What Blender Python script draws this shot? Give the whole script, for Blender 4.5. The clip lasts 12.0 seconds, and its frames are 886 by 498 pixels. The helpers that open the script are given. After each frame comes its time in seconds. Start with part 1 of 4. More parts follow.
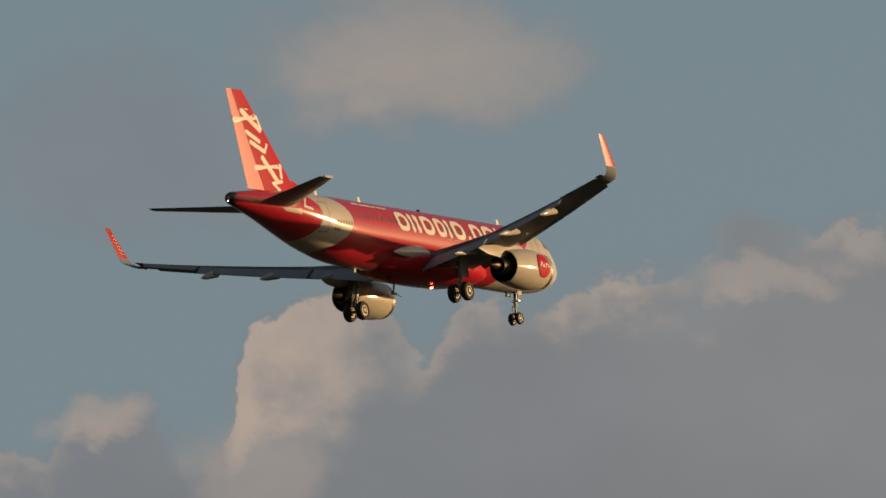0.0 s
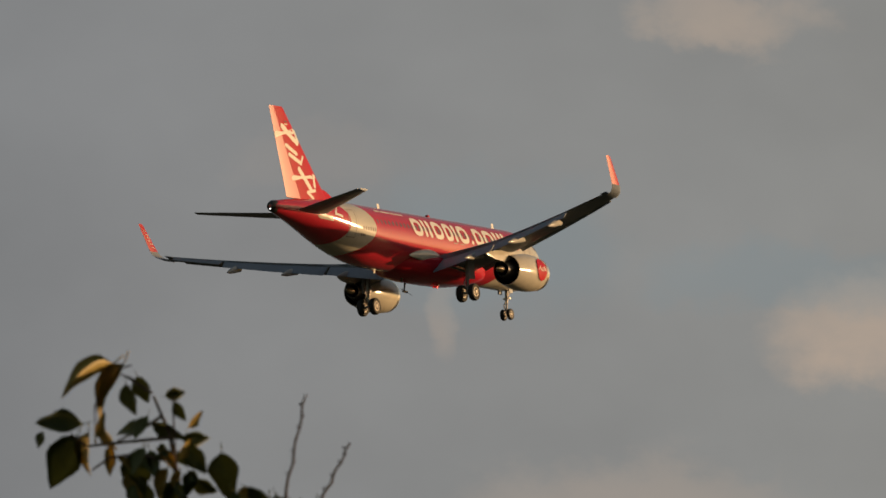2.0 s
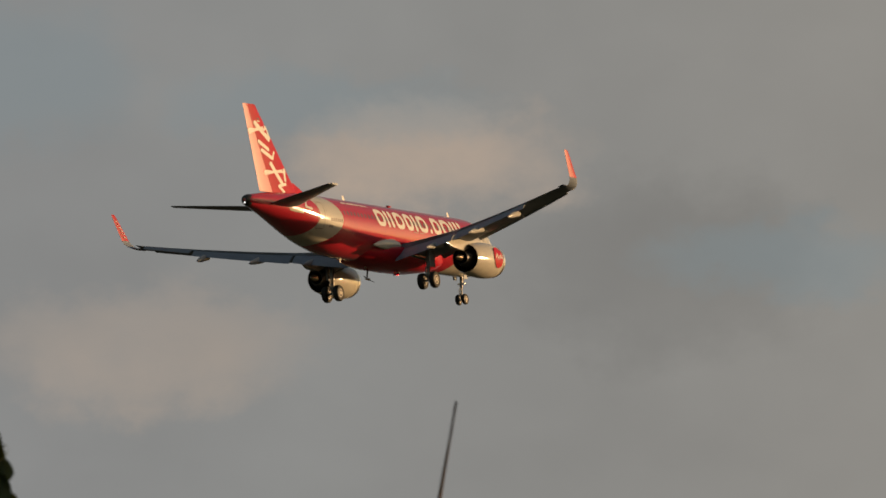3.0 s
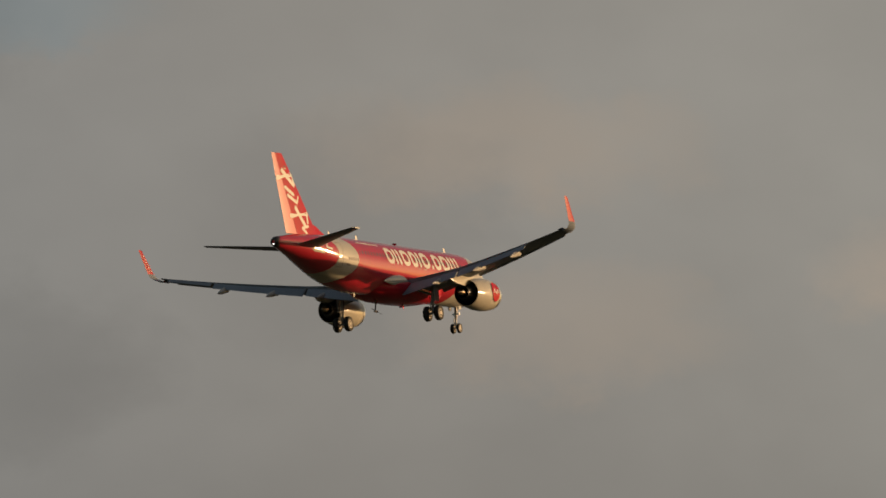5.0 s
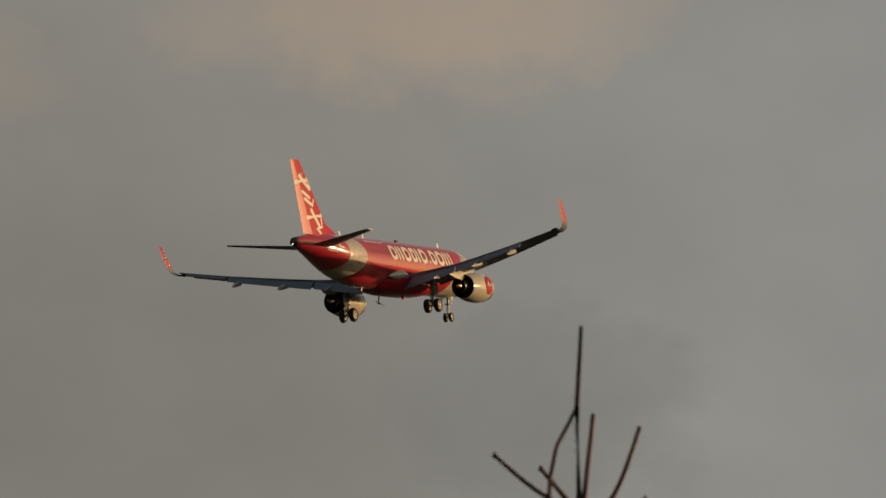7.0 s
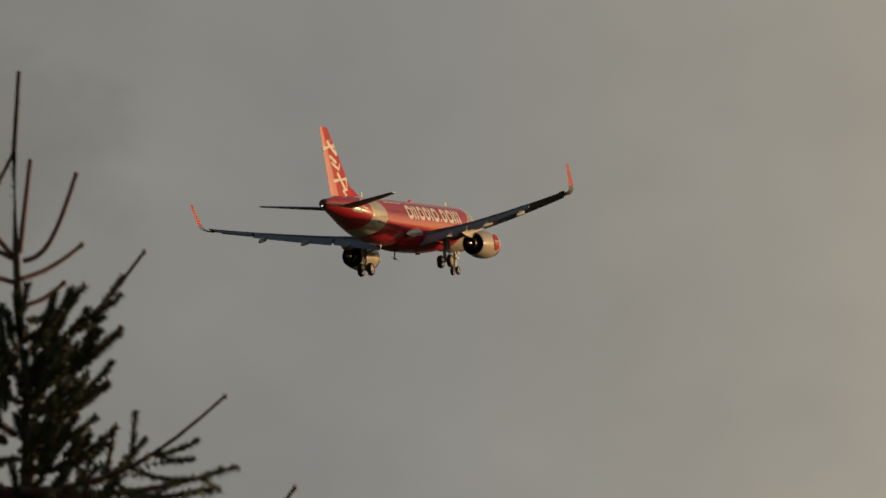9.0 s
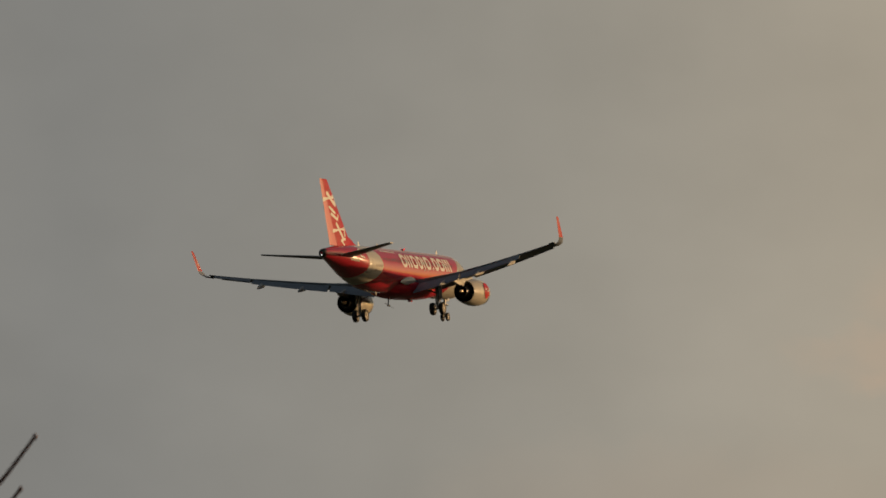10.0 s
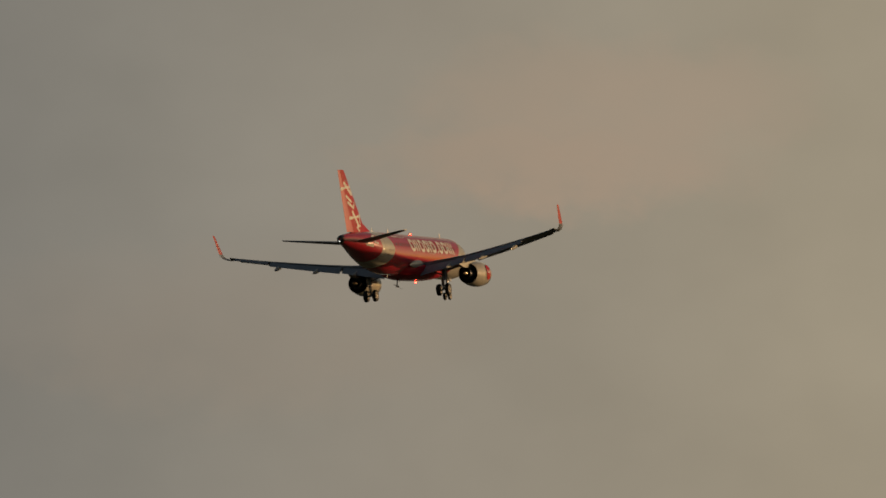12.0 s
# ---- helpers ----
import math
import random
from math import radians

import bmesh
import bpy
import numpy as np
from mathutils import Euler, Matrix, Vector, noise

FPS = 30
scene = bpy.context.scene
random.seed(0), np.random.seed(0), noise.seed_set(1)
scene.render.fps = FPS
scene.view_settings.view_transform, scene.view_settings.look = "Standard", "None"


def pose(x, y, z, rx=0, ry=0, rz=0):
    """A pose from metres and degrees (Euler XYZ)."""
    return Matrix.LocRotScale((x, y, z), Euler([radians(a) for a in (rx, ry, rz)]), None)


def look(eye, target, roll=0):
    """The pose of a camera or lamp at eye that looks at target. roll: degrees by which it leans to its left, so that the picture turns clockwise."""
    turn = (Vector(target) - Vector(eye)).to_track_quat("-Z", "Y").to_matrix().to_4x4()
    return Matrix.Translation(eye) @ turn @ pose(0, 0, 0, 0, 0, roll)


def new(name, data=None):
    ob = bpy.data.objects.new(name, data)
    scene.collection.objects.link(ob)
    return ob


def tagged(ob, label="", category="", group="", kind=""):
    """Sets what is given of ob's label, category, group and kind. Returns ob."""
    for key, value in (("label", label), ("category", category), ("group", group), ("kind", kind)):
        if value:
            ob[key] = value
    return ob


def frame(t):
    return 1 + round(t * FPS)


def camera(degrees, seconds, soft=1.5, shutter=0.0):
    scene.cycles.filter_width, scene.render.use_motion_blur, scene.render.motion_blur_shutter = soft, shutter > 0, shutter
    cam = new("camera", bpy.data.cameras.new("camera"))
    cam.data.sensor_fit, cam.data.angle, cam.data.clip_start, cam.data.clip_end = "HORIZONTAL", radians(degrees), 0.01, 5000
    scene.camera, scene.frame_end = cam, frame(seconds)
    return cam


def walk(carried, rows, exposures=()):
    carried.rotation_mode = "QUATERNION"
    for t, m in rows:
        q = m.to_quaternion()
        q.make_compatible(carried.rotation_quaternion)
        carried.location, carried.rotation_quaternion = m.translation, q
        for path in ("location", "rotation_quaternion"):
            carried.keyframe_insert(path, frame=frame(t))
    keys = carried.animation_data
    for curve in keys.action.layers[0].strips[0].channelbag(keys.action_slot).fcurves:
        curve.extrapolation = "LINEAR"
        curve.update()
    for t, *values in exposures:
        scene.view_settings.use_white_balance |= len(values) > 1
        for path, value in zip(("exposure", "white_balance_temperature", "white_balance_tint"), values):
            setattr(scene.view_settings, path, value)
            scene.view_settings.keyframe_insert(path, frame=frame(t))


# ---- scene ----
# One lens, a hand-held long telephoto that stays on one spot and pans after the airplane.
cam = camera(2.796, 12.0, soft=1.6)
EYE = Vector((0.0, 0.0, 1.7))
# focused on the airplane, so the near twigs go slightly soft
cam.data.dof.use_dof, cam.data.dof.focus_distance, cam.data.dof.aperture_fstop = True, 1400.0, 72.0


def toward(az, el, d=100.0):
    """A point d metres (over the ground) from the eye, at an azimuth right of +Y and an elevation, in degrees."""
    a = radians(az)
    return EYE + Vector((math.sin(a) * d, math.cos(a) * d, math.tan(radians(el)) * d))


# seconds, azimuth, elevation, roll
PAN = [
    (0.0, 0.136, 9.884, -0.55),
    (0.5, 0.941, 9.541, -0.43),
    (1.0, 1.779, 9.238, -0.30),
    (1.5, 2.625, 8.987, -0.15),
    (2.0, 3.389, 8.756, 0.39),
    (2.5, 4.198, 8.505, -0.11),
    (2.7, 4.496, 8.381, -0.11),
    (4.3, 6.557, 7.725, 0.09),
    (4.5, 6.782, 7.653, 0.03),
    (5.0, 7.425, 7.424, -0.02),
    (5.5, 7.841, 7.127, 0.06),
    (6.0, 8.390, 6.829, 0.13),
    (6.5, 8.968, 6.685, -0.39),
    (6.7, 9.200, 6.670, -0.36),
    (8.3, 10.653, 6.101, -0.29),
    (8.5, 10.838, 6.006, -0.16),
    (9.0, 11.326, 5.820, -0.14),
    (9.5, 11.796, 5.760, 0.05),
    (10.0, 12.144, 5.668, 0.31),
    (10.5, 12.544, 5.532, 0.66),
    (11.0, 12.871, 5.352, 0.45),
    (11.5, 13.216, 5.187, 0.22),
    (12.0, 13.582, 5.062, 0.14)]
walk(cam, [(t, look(EYE, toward(az, el), roll)) for t, az, el, roll in PAN],
     exposures=[(0.0, 0.06), (2.5, 0.10), (4.5, 0.04), (6.5, -0.13), (8.5, -0.32), (10.5, -0.48), (12.0, -0.79)])

# ---- world and sun ----
SUN_AZ, SUN_EL = 76.4, 6.7
sun = new("sun", bpy.data.lights.new("sun", "SUN"))
sun.data.energy, sun.data.angle, sun.data.color = 4.2, radians(0.6), (1.0, 0.63, 0.31)
sun.matrix_world = look(toward(SUN_AZ, SUN_EL, 300.0), EYE)


class Nodes:
    """Short hand for node trees."""

    def __init__(self, tree):
        self.tree = tree

    def add(self, kind):
        return self.tree.nodes.new(kind)

    def scaler(self):
        n = self.tree.nodes.new("ShaderNodeVectorMath")
        n.operation = "SCALE"
        return n

    def put(self, socket, value):
        if isinstance(value, bpy.types.NodeSocket):
            self.tree.links.new(value, socket)
        else:
            socket.default_value = value

    def math(self, op, a, b=0.0, c=0.0, clamp=False):
        n = self.add("ShaderNodeMath")
        n.operation, n.use_clamp = op, clamp
        for s, v in zip(n.inputs, (a, b, c)):
            self.put(s, v)
        return n.outputs[0]

    def mix(self, f, a, b):
        n = self.add("ShaderNodeMix")
        n.data_type = "RGBA"
        for i, v in ((0, f), (6, a), (7, b)):
            self.put(n.inputs[i], v)
        return n.outputs[2]

    def xyz(self, x, y, z):
        n = self.add("ShaderNodeCombineXYZ")
        for s, v in zip(n.inputs, (x, y, z)):
            self.put(s, v)
        return n.outputs[0]

    def noise(self, vec, scale, detail=4.0, rough=0.55):
        n = self.add("ShaderNodeTexNoise")
        self.put(n.inputs["Vector"], vec)
        n.inputs["Scale"].default_value, n.inputs["Detail"].default_value = scale, detail
        n.inputs["Roughness"].default_value = rough
        return n.outputs["Fac"]

    def ramp(self, f, stops, smooth=False):
        n = self.add("ShaderNodeValToRGB")
        self.put(n.inputs[0], f)
        e = n.color_ramp.elements
        while len(e) < len(stops):
            e.new(0.5)
        for k, (p, col) in zip(e, stops):
            k.position, k.color = p, (*col, 1.0)
        if smooth:
            n.color_ramp.interpolation = "EASE"
        return n.outputs[0]

    def step(self, v, lo, hi):
        n = self.add("ShaderNodeMapRange")
        n.interpolation_type = "SMOOTHSTEP"
        for i, x in enumerate((v, lo, hi, 0.0, 1.0)):
            self.put(n.inputs[i], x)
        return n.outputs[0]


def make_world():
    world = bpy.data.worlds.new("sky")
    scene.world = world
    world.use_nodes = True
    w = Nodes(world.node_tree)
    world.node_tree.nodes.clear()
    sky = w.add("ShaderNodeTexSky")
    sky.sky_type, sky.sun_disc = "NISHITA", False
    sky.sun_elevation, sky.sun_rotation = radians(SUN_EL), radians(SUN_AZ)
    sky.air_density, sky.dust_density = 1.2, 2.0
    way = w.add("ShaderNodeTexCoord").outputs["Generated"]
    sep = w.add("ShaderNodeSeparateXYZ")
    w.put(sep.inputs[0], way)
    az = w.math("MULTIPLY", w.math("ARCTAN2", sep.outputs[0], sep.outputs[1]), 57.29578)
    el = w.math("MULTIPLY", w.math("ARCSINE", sep.outputs[2]), 57.29578)
    flat = w.xyz(az, w.math("MULTIPLY", el, 1.35), 0.0)
    big = w.noise(flat, 0.9, 3.0, 0.5)
    mid = w.noise(flat, 2.6, 5.0, 0.55)
    fine = w.noise(flat, 6.0, 3.0, 0.5)
    shifted = w.noise(w.xyz(w.math("ADD", az, 31.0), w.math("MULTIPLY", el, 1.2), 4.0), 3.4, 6.0, 0.6)
    wob_x = w.math("ADD", w.math("MULTIPLY", w.math("SUBTRACT", mid, 0.5), 0.55), w.math("MULTIPLY", w.math("SUBTRACT", fine, 0.5), 0.12))
    wob_y = w.math("ADD", w.math("MULTIPLY", w.math("SUBTRACT", shifted, 0.5), 0.32), w.math("MULTIPLY", w.math("SUBTRACT", fine, 0.5), 0.12))

    def blob(a, e, ra, re, edge=1.0, wobble=1.0):
        """A soft, uneven patch in the cloud layer, 0 to 1; centre and half sizes in degrees."""
        dx = w.math("DIVIDE", w.math("ADD", w.math("SUBTRACT", az, a), w.math("MULTIPLY", wob_x, wobble)), ra)
        dy = w.math("DIVIDE", w.math("ADD", w.math("SUBTRACT", el, e), w.math("MULTIPLY", wob_y, wobble)), re)
        r2 = w.math("ADD", w.math("MULTIPLY", dx, dx), w.math("MULTIPLY", dy, dy))
        return w.math("SUBTRACT", 1.0, w.step(r2, 1.0 - edge, 1.0 + edge * 0.6))

    def total(*parts):
        v = parts[0]
        for p in parts[1:]:
            v = w.math("MAXIMUM", v, p)
        return v

    # the shaded body of the cloud layer, from blue-grey over grey to a warm grey towards the sun
    lin = w.math("DIVIDE", w.math("ADD", az, 2.0), 18.0, clamp=True)
    grey = w.ramp(lin, [(0.0, (0.190, 0.205, 0.222)), (0.2, (0.212, 0.217, 0.223)), (0.36, (0.238, 0.238, 0.230)), (0.5, (0.224, 0.211, 0.190)), (0.6, (0.216, 0.204, 0.182)),
                        (0.72, (0.190, 0.187, 0.175)), (0.81, (0.228, 0.211, 0.178)), (0.86, (0.262, 0.232, 0.184)), (0.93, (0.272, 0.234, 0.171)), (1.0, (0.278, 0.238, 0.170))])
    shade = w.math("ADD", 0.80, w.math("ADD", w.math("MULTIPLY", big, 0.30), w.math("MULTIPLY", mid, 0.10)))
    n = w.scaler()
    w.put(n.inputs[0], grey)
    toward_sun = w.math("POWER", 2.0, w.math("MULTIPLY", w.math("MINIMUM", w.math("MAXIMUM", w.math("SUBTRACT", az, 5.0), 0.0), 10.2), 0.107))
    dull = w.math("MULTIPLY", w.math("MULTIPLY", w.step(az, 10.6, 8.6), w.step(az, 5.0, 7.0)), w.step(el, 7.3, 6.4))
    # thicker, darker parts of the layer
    low_bank = w.math("MULTIPLY", w.math("MULTIPLY", w.step(az, 2.7, 1.5), w.step(el, 9.3, 8.75)), 0.13)
    thick = total(w.math("MULTIPLY", dull, 0.17), low_bank, w.math("MULTIPLY", blob(5.65, 8.15, 0.5, 0.3, 1.0), 0.17), w.math("MULTIPLY", blob(5.8, 7.0, 0.8, 0.35, 1.0), 0.16),
                  w.math("MULTIPLY", blob(7.1, 7.45, 0.5, 0.4, 1.0), 0.1), w.math("MULTIPLY", blob(9.75, 6.15, 0.6, 0.35, 1.0), 0.17))
    w.put(n.inputs["Scale"], w.math("MULTIPLY", w.math("MULTIPLY", shade, toward_sun), w.math("SUBTRACT", 1.0, thick)))
    cloud = n.outputs[0]
    # sunlit crowns and warm veils
    # the ragged upper edge of the bank and its towers, from west to east
    edge_line = 9.24
    for lo, hi, lift in ((-1.16, -1.04, 0.16), (-0.86, -0.72, -0.10), (-0.60, -0.44, 0.38), (-0.14, 0.0, -0.13), (0.05, 0.22, 0.17), (0.5, 0.85, 0.06), (0.92, 1.15, 0.18), (1.2, 1.5, 0.03),
                         (1.66, 1.85, -0.15), (2.1, 2.4, 0.5)):
        edge_line = w.math("ADD", edge_line, w.math("MULTIPLY", w.step(az, lo, hi), lift))
    depth = w.math("SUBTRACT", edge_line, w.math("ADD", el, w.math("ADD", w.math("MULTIPLY", wob_y, 1.5), w.math("MULTIPLY", wob_x, 0.3))))
    tower = w.math("MULTIPLY", w.step(az, -0.66, -0.5), w.step(az, -0.02, -0.22))
    crest = w.math("MULTIPLY", w.step(depth, -0.02, 0.03), w.math("SUBTRACT", 1.0, w.step(depth, w.math("ADD", 0.0, w.math("MULTIPLY", tower, 0.12)), w.math("ADD", 0.20, w.math("MULTIPLY", tower, 0.34)))))
    along = w.math("ADD", 0.52, w.math("ADD", w.math("MULTIPLY", tower, 0.40), w.math("MULTIPLY", w.math("MULTIPLY", w.step(az, 0.2, 0.4), w.step(az, 1.1, 0.9)), 0.22)))
    along = w.math("MULTIPLY", along, w.step(az, 2.2, 1.5))
    patchy = w.step(w.noise(w.xyz(w.math("ADD", az, 7.3), w.math("MULTIPLY", el, 0.8), 2.0), 2.3, 3.0, 0.5), 0.40, 0.62)
    along = w.math("MULTIPLY", along, w.math("MAXIMUM", patchy, tower))
    lit = total(
        w.math("MULTIPLY", crest, along),
        w.math("MULTIPLY", blob(-0.98, 9.37, 0.17, 0.09, 1.0), 0.6),
        w.math("MULTIPLY", blob(-0.45, 9.15, 0.20, 0.32, 1.0), 0.42),
        w.math("MULTIPLY", blob(0.05, 10.47, 0.50, 0.22, 1.0), 0.52),
        w.math("MULTIPLY", blob(1.15, 9.78, 0.22, 0.07, 1.0), 0.45))
    veil = total(
        w.math("MULTIPLY", blob(3.38, 8.55, 0.05, 0.15, 1.0, 0.4), 0.42),
        w.math("MULTIPLY", blob(4.30, 9.48, 0.26, 0.12, 1.0), 0.65),
        w.math("MULTIPLY", blob(4.86, 8.50, 0.46, 0.20, 1.0), 0.95),
        w.math("MULTIPLY", blob(3.0, 9.05, 0.25, 0.12, 1.0), 0.1),
        w.math("MULTIPLY", blob(4.0, 7.9, 0.55, 0.2, 1.0), 0.45),
        0.0)
    veil_east = total(
        w.math("MULTIPLY", blob(7.6, 7.75, 0.6, 0.2, 1.0), 0.3),
        w.math("MULTIPLY", blob(9.10, 7.42, 0.24, 0.2, 1.0), 0.55),
        w.math("MULTIPLY", blob(9.50, 7.35, 0.75, 0.22, 1.0), 0.55),
        w.math("MULTIPLY", blob(7.85, 7.17, 0.5, 0.2, 1.0), 0.25),
        w.math("MULTIPLY", blob(13.95, 5.34, 0.62, 0.16, 1.0), 0.8),
        w.math("MULTIPLY", blob(14.15, 5.50, 0.6, 0.24, 1.0), 0.6),
        w.math("MULTIPLY", blob(12.9, 4.8, 0.8, 0.25, 1.0), 0.18))
    puff = w.math("ADD", 0.35, w.math("ADD", w.math("MULTIPLY", shifted, 0.8), w.math("MULTIPLY", fine, 0.5)))
    lit = w.math("MULTIPLY", lit, puff, clamp=True)
    veil = w.math("MULTIPLY", veil, puff, clamp=True)
    veil_east = w.math("MULTIPLY", veil_east, puff, clamp=True)
    cloud = w.mix(lit, cloud, (0.42, 0.34, 0.285, 1.0))
    cloud = w.mix(veil, cloud, (0.385, 0.315, 0.258, 1.0))
    glow = w.scaler()
    glow.inputs[0].default_value = (0.322, 0.245, 0.178)
    w.put(glow.inputs["Scale"], toward_sun)
    cloud = w.mix(veil_east, cloud, glow.outputs[0])
    # openings of blue between the clouds
    above = w.step(depth, w.math("SUBTRACT", 0.13, w.math("MULTIPLY", lit, 0.12)), w.math("SUBTRACT", w.math("MULTIPLY", lit, 0.06), 0.10))
    westward = w.step(az, 2.5, 2.2)
    gap = w.math("MULTIPLY", w.math("MULTIPLY", above, westward), w.math("SUBTRACT", 1.0, w.math("MULTIPLY", blob(0.05, 10.47, 0.52, 0.24, 0.8), 0.7)))
    gap = w.math("MULTIPLY", gap, w.math("SUBTRACT", 1.0, w.math("MULTIPLY", blob(-0.9, 10.2, 0.55, 0.3, 1.0), 0.6)))
    gap = total(gap, w.math("MULTIPLY", blob(3.55, 8.75, 0.45, 0.25, 1.0), 0.4), w.math("MULTIPLY", blob(4.6, 8.66, 0.5, 0.12, 1.0), 0.4),
                w.math("MULTIPLY", blob(6.05, 8.17, 0.45, 0.14, 1.0), 0.45))
    gap = w.math("MULTIPLY", gap, w.math("SUBTRACT", 1.0, w.math("MULTIPLY", lit, 1.0), clamp=True))
    air = w.scaler()
    w.put(air.inputs[0], sky.outputs[0])
    air.inputs["Scale"].default_value = 0.10
    blue = w.mix(0.75, air.outputs[0], (0.182, 0.243, 0.292, 1.0))
    seen = w.mix(gap, cloud, blue)
    # away from the part that the pan crosses: broken cloud under the open sky
    broken = w.step(w.noise(way, 3.5, 5.0), 0.42, 0.62)
    rest = w.mix(w.math("MULTIPLY", broken, 0.6), air.outputs[0], (0.15, 0.145, 0.15, 1.0))
    # the bright, warm sky round the low sun
    facing = w.add("ShaderNodeVectorMath")
    facing.operation = "DOT_PRODUCT"
    w.put(facing.inputs[0], way)
    facing.inputs[1].default_value = (toward(SUN_AZ, SUN_EL) - EYE).normalized()
    aureole = w.step(facing.outputs["Value"], 0.90, 1.0)
    rest = w.mix(w.math("MULTIPLY", aureole, 0.9), rest, (1.3, 0.84, 0.50, 1.0))
    near = w.math("MULTIPLY", w.math("MULTIPLY", w.step(az, -14.0, -4.0), w.step(az, 34.0, 20.0)), w.step(el, 24.0, 13.0))
    out = w.mix(near, rest, seen)
    bg = w.add("ShaderNodeBackground")
    w.put(bg.inputs[0], out)
    bg.inputs[1].default_value = 1.0
    w.put(w.add("ShaderNodeOutputWorld").inputs[0], bg.outputs[0])


make_world()


# ---- materials ----
def surface(name, colour, rough=0.5, metal=0.0, var=0.12, scale=3.0, coat=0.0, bump=0.0, glow=0.0, sheen=0.14):
    m = bpy.data.materials.new(name)
    m.use_nodes = True
    w = Nodes(m.node_tree)
    b = m.node_tree.nodes["Principled BSDF"]
    co = w.add("ShaderNodeTexCoord").outputs["Object"]
    fac = w.math("ADD", w.math("MULTIPLY", w.noise(co, scale, 3.0), 0.6), w.math("MULTIPLY", w.noise(co, scale * 9.0, 4.0), 0.4))
    col = w.ramp(fac, [(0.3, [c * (1 - var) for c in colour]), (0.7, [min(1, c * (1 + var)) for c in colour])])
    w.put(b.inputs["Base Color"], col)
    w.put(b.inputs["Roughness"], w.math("ADD", rough - 0.06, w.math("MULTIPLY", fac, 0.12)))
    b.inputs["Metallic"].default_value = metal
    b.inputs["Coat Weight"].default_value = coat
    b.inputs["Coat Roughness"].default_value = sheen
    b.inputs["Coat IOR"].default_value = 1.7 if coat > 0.75 else 1.5
    b.inputs["Specular IOR Level"].default_value = 0.03 if coat else 0.4
    if bump:
        n = w.add("ShaderNodeBump")
        n.inputs["Strength"].default_value, n.inputs["Distance"].default_value = bump, 0.01
        w.put(n.inputs["Height"], w.noise(co, scale * 14.0, 3.0))
        w.put(b.inputs["Normal"], n.outputs[0])
    if glow:
        b.inputs["Emission Color"].default_value = (*colour, 1.0)
        b.inputs["Emission Strength"].default_value = glow
    return m


RED, WHITE = (0.46, 0.015, 0.032), (0.54, 0.50, 0.41)


def livery():
    """Red fuselage paint with a pale band round the tail and a pale nose, its edges curved; stations run aft from the nose."""
    m = surface("fuselage_paint", RED, 0.50, 0.0, 0.10, 0.8, 0.95, sheen=0.14)
    w = Nodes(m.node_tree)
    b = m.node_tree.nodes["Principled BSDF"]
    red = b.inputs["Base Color"].links[0].from_socket
    sep = w.add("ShaderNodeSeparateXYZ")
    co = w.add("ShaderNodeTexCoord").outputs["Object"]
    w.put(sep.inputs[0], co)
    st = w.math("SUBTRACT", 18.0, sep.outputs[0])
    dz = w.math("SUBTRACT", sep.outputs[2], 0.35)
    q = w.math("MULTIPLY", dz, dz)
    fore = w.math("ADD", 26.5, w.math("MULTIPLY", q, 0.58))
    aft = w.math("ADD", 29.65, w.math("MULTIPLY", q, 0.55))
    band = w.math("MULTIPLY", w.step(w.math("SUBTRACT", st, fore), -0.02, 0.02), w.step(w.math("SUBTRACT", aft, st), -0.02, 0.02))
    nose = w.step(w.math("SUBTRACT", w.math("SUBTRACT", 6.8, w.math("MULTIPLY", sep.outputs[2], 1.1)), st), -0.02, 0.02)
    pale = w.ramp(w.noise(co, 1.5, 4.0), [(0.3, [c * 0.93 for c in WHITE]), (0.7, WHITE)])
    col = w.mix(w.math("MAXIMUM", band, nose), red, pale)
    # frame and panel joints
    ring = w.math("ABSOLUTE", w.math("SUBTRACT", w.math("FRACT", w.math("DIVIDE", st, 2.13)), 0.5))
    joint = w.math("MULTIPLY", w.step(ring, 0.006, 0.002), 0.35)
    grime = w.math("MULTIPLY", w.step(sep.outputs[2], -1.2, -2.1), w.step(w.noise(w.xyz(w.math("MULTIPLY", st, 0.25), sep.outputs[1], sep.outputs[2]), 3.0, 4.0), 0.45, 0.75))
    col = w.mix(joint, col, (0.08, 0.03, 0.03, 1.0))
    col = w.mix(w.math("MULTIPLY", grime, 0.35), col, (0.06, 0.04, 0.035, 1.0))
    w.put(b.inputs["Base Color"], col)
    return m


M_FUS = livery()
M_RED = surface("red_paint", RED, 0.55, 0.0, 0.10, 0.9, 0.28)
M_TAIL = surface("weathered_red_paint", RED, 0.55, 0.0, 0.10, 0.9, 0.34, sheen=0.29)
M_PALE = surface("logo_white_paint", (0.79, 0.75, 0.68), 0.50, 0.0, 0.07, 1.2, 0.5)
M_CREAM = surface("cream_paint", WHITE, 0.50, 0.0, 0.10, 1.2, 0.8, sheen=0.11)
M_FAIR = surface("fairing_paint", (0.42, 0.41, 0.385), 0.50, 0.0, 0.10, 1.2, 0.4)
M_GREY = surface("wing_grey_paint", (0.235, 0.262, 0.305), 0.5, 0.0, 0.10, 0.7, 0.1)
M_UNDER = surface("control_surface_grey", (0.19, 0.205, 0.23), 0.45, 0.0, 0.12, 0.9)
M_SILVER = surface("bare_metal", (0.72, 0.70, 0.66), 0.28, 1.0, 0.08, 4.0)
M_DARK = surface("dark_metal", (0.06, 0.055, 0.05), 0.40, 0.6, 0.2, 6.0)
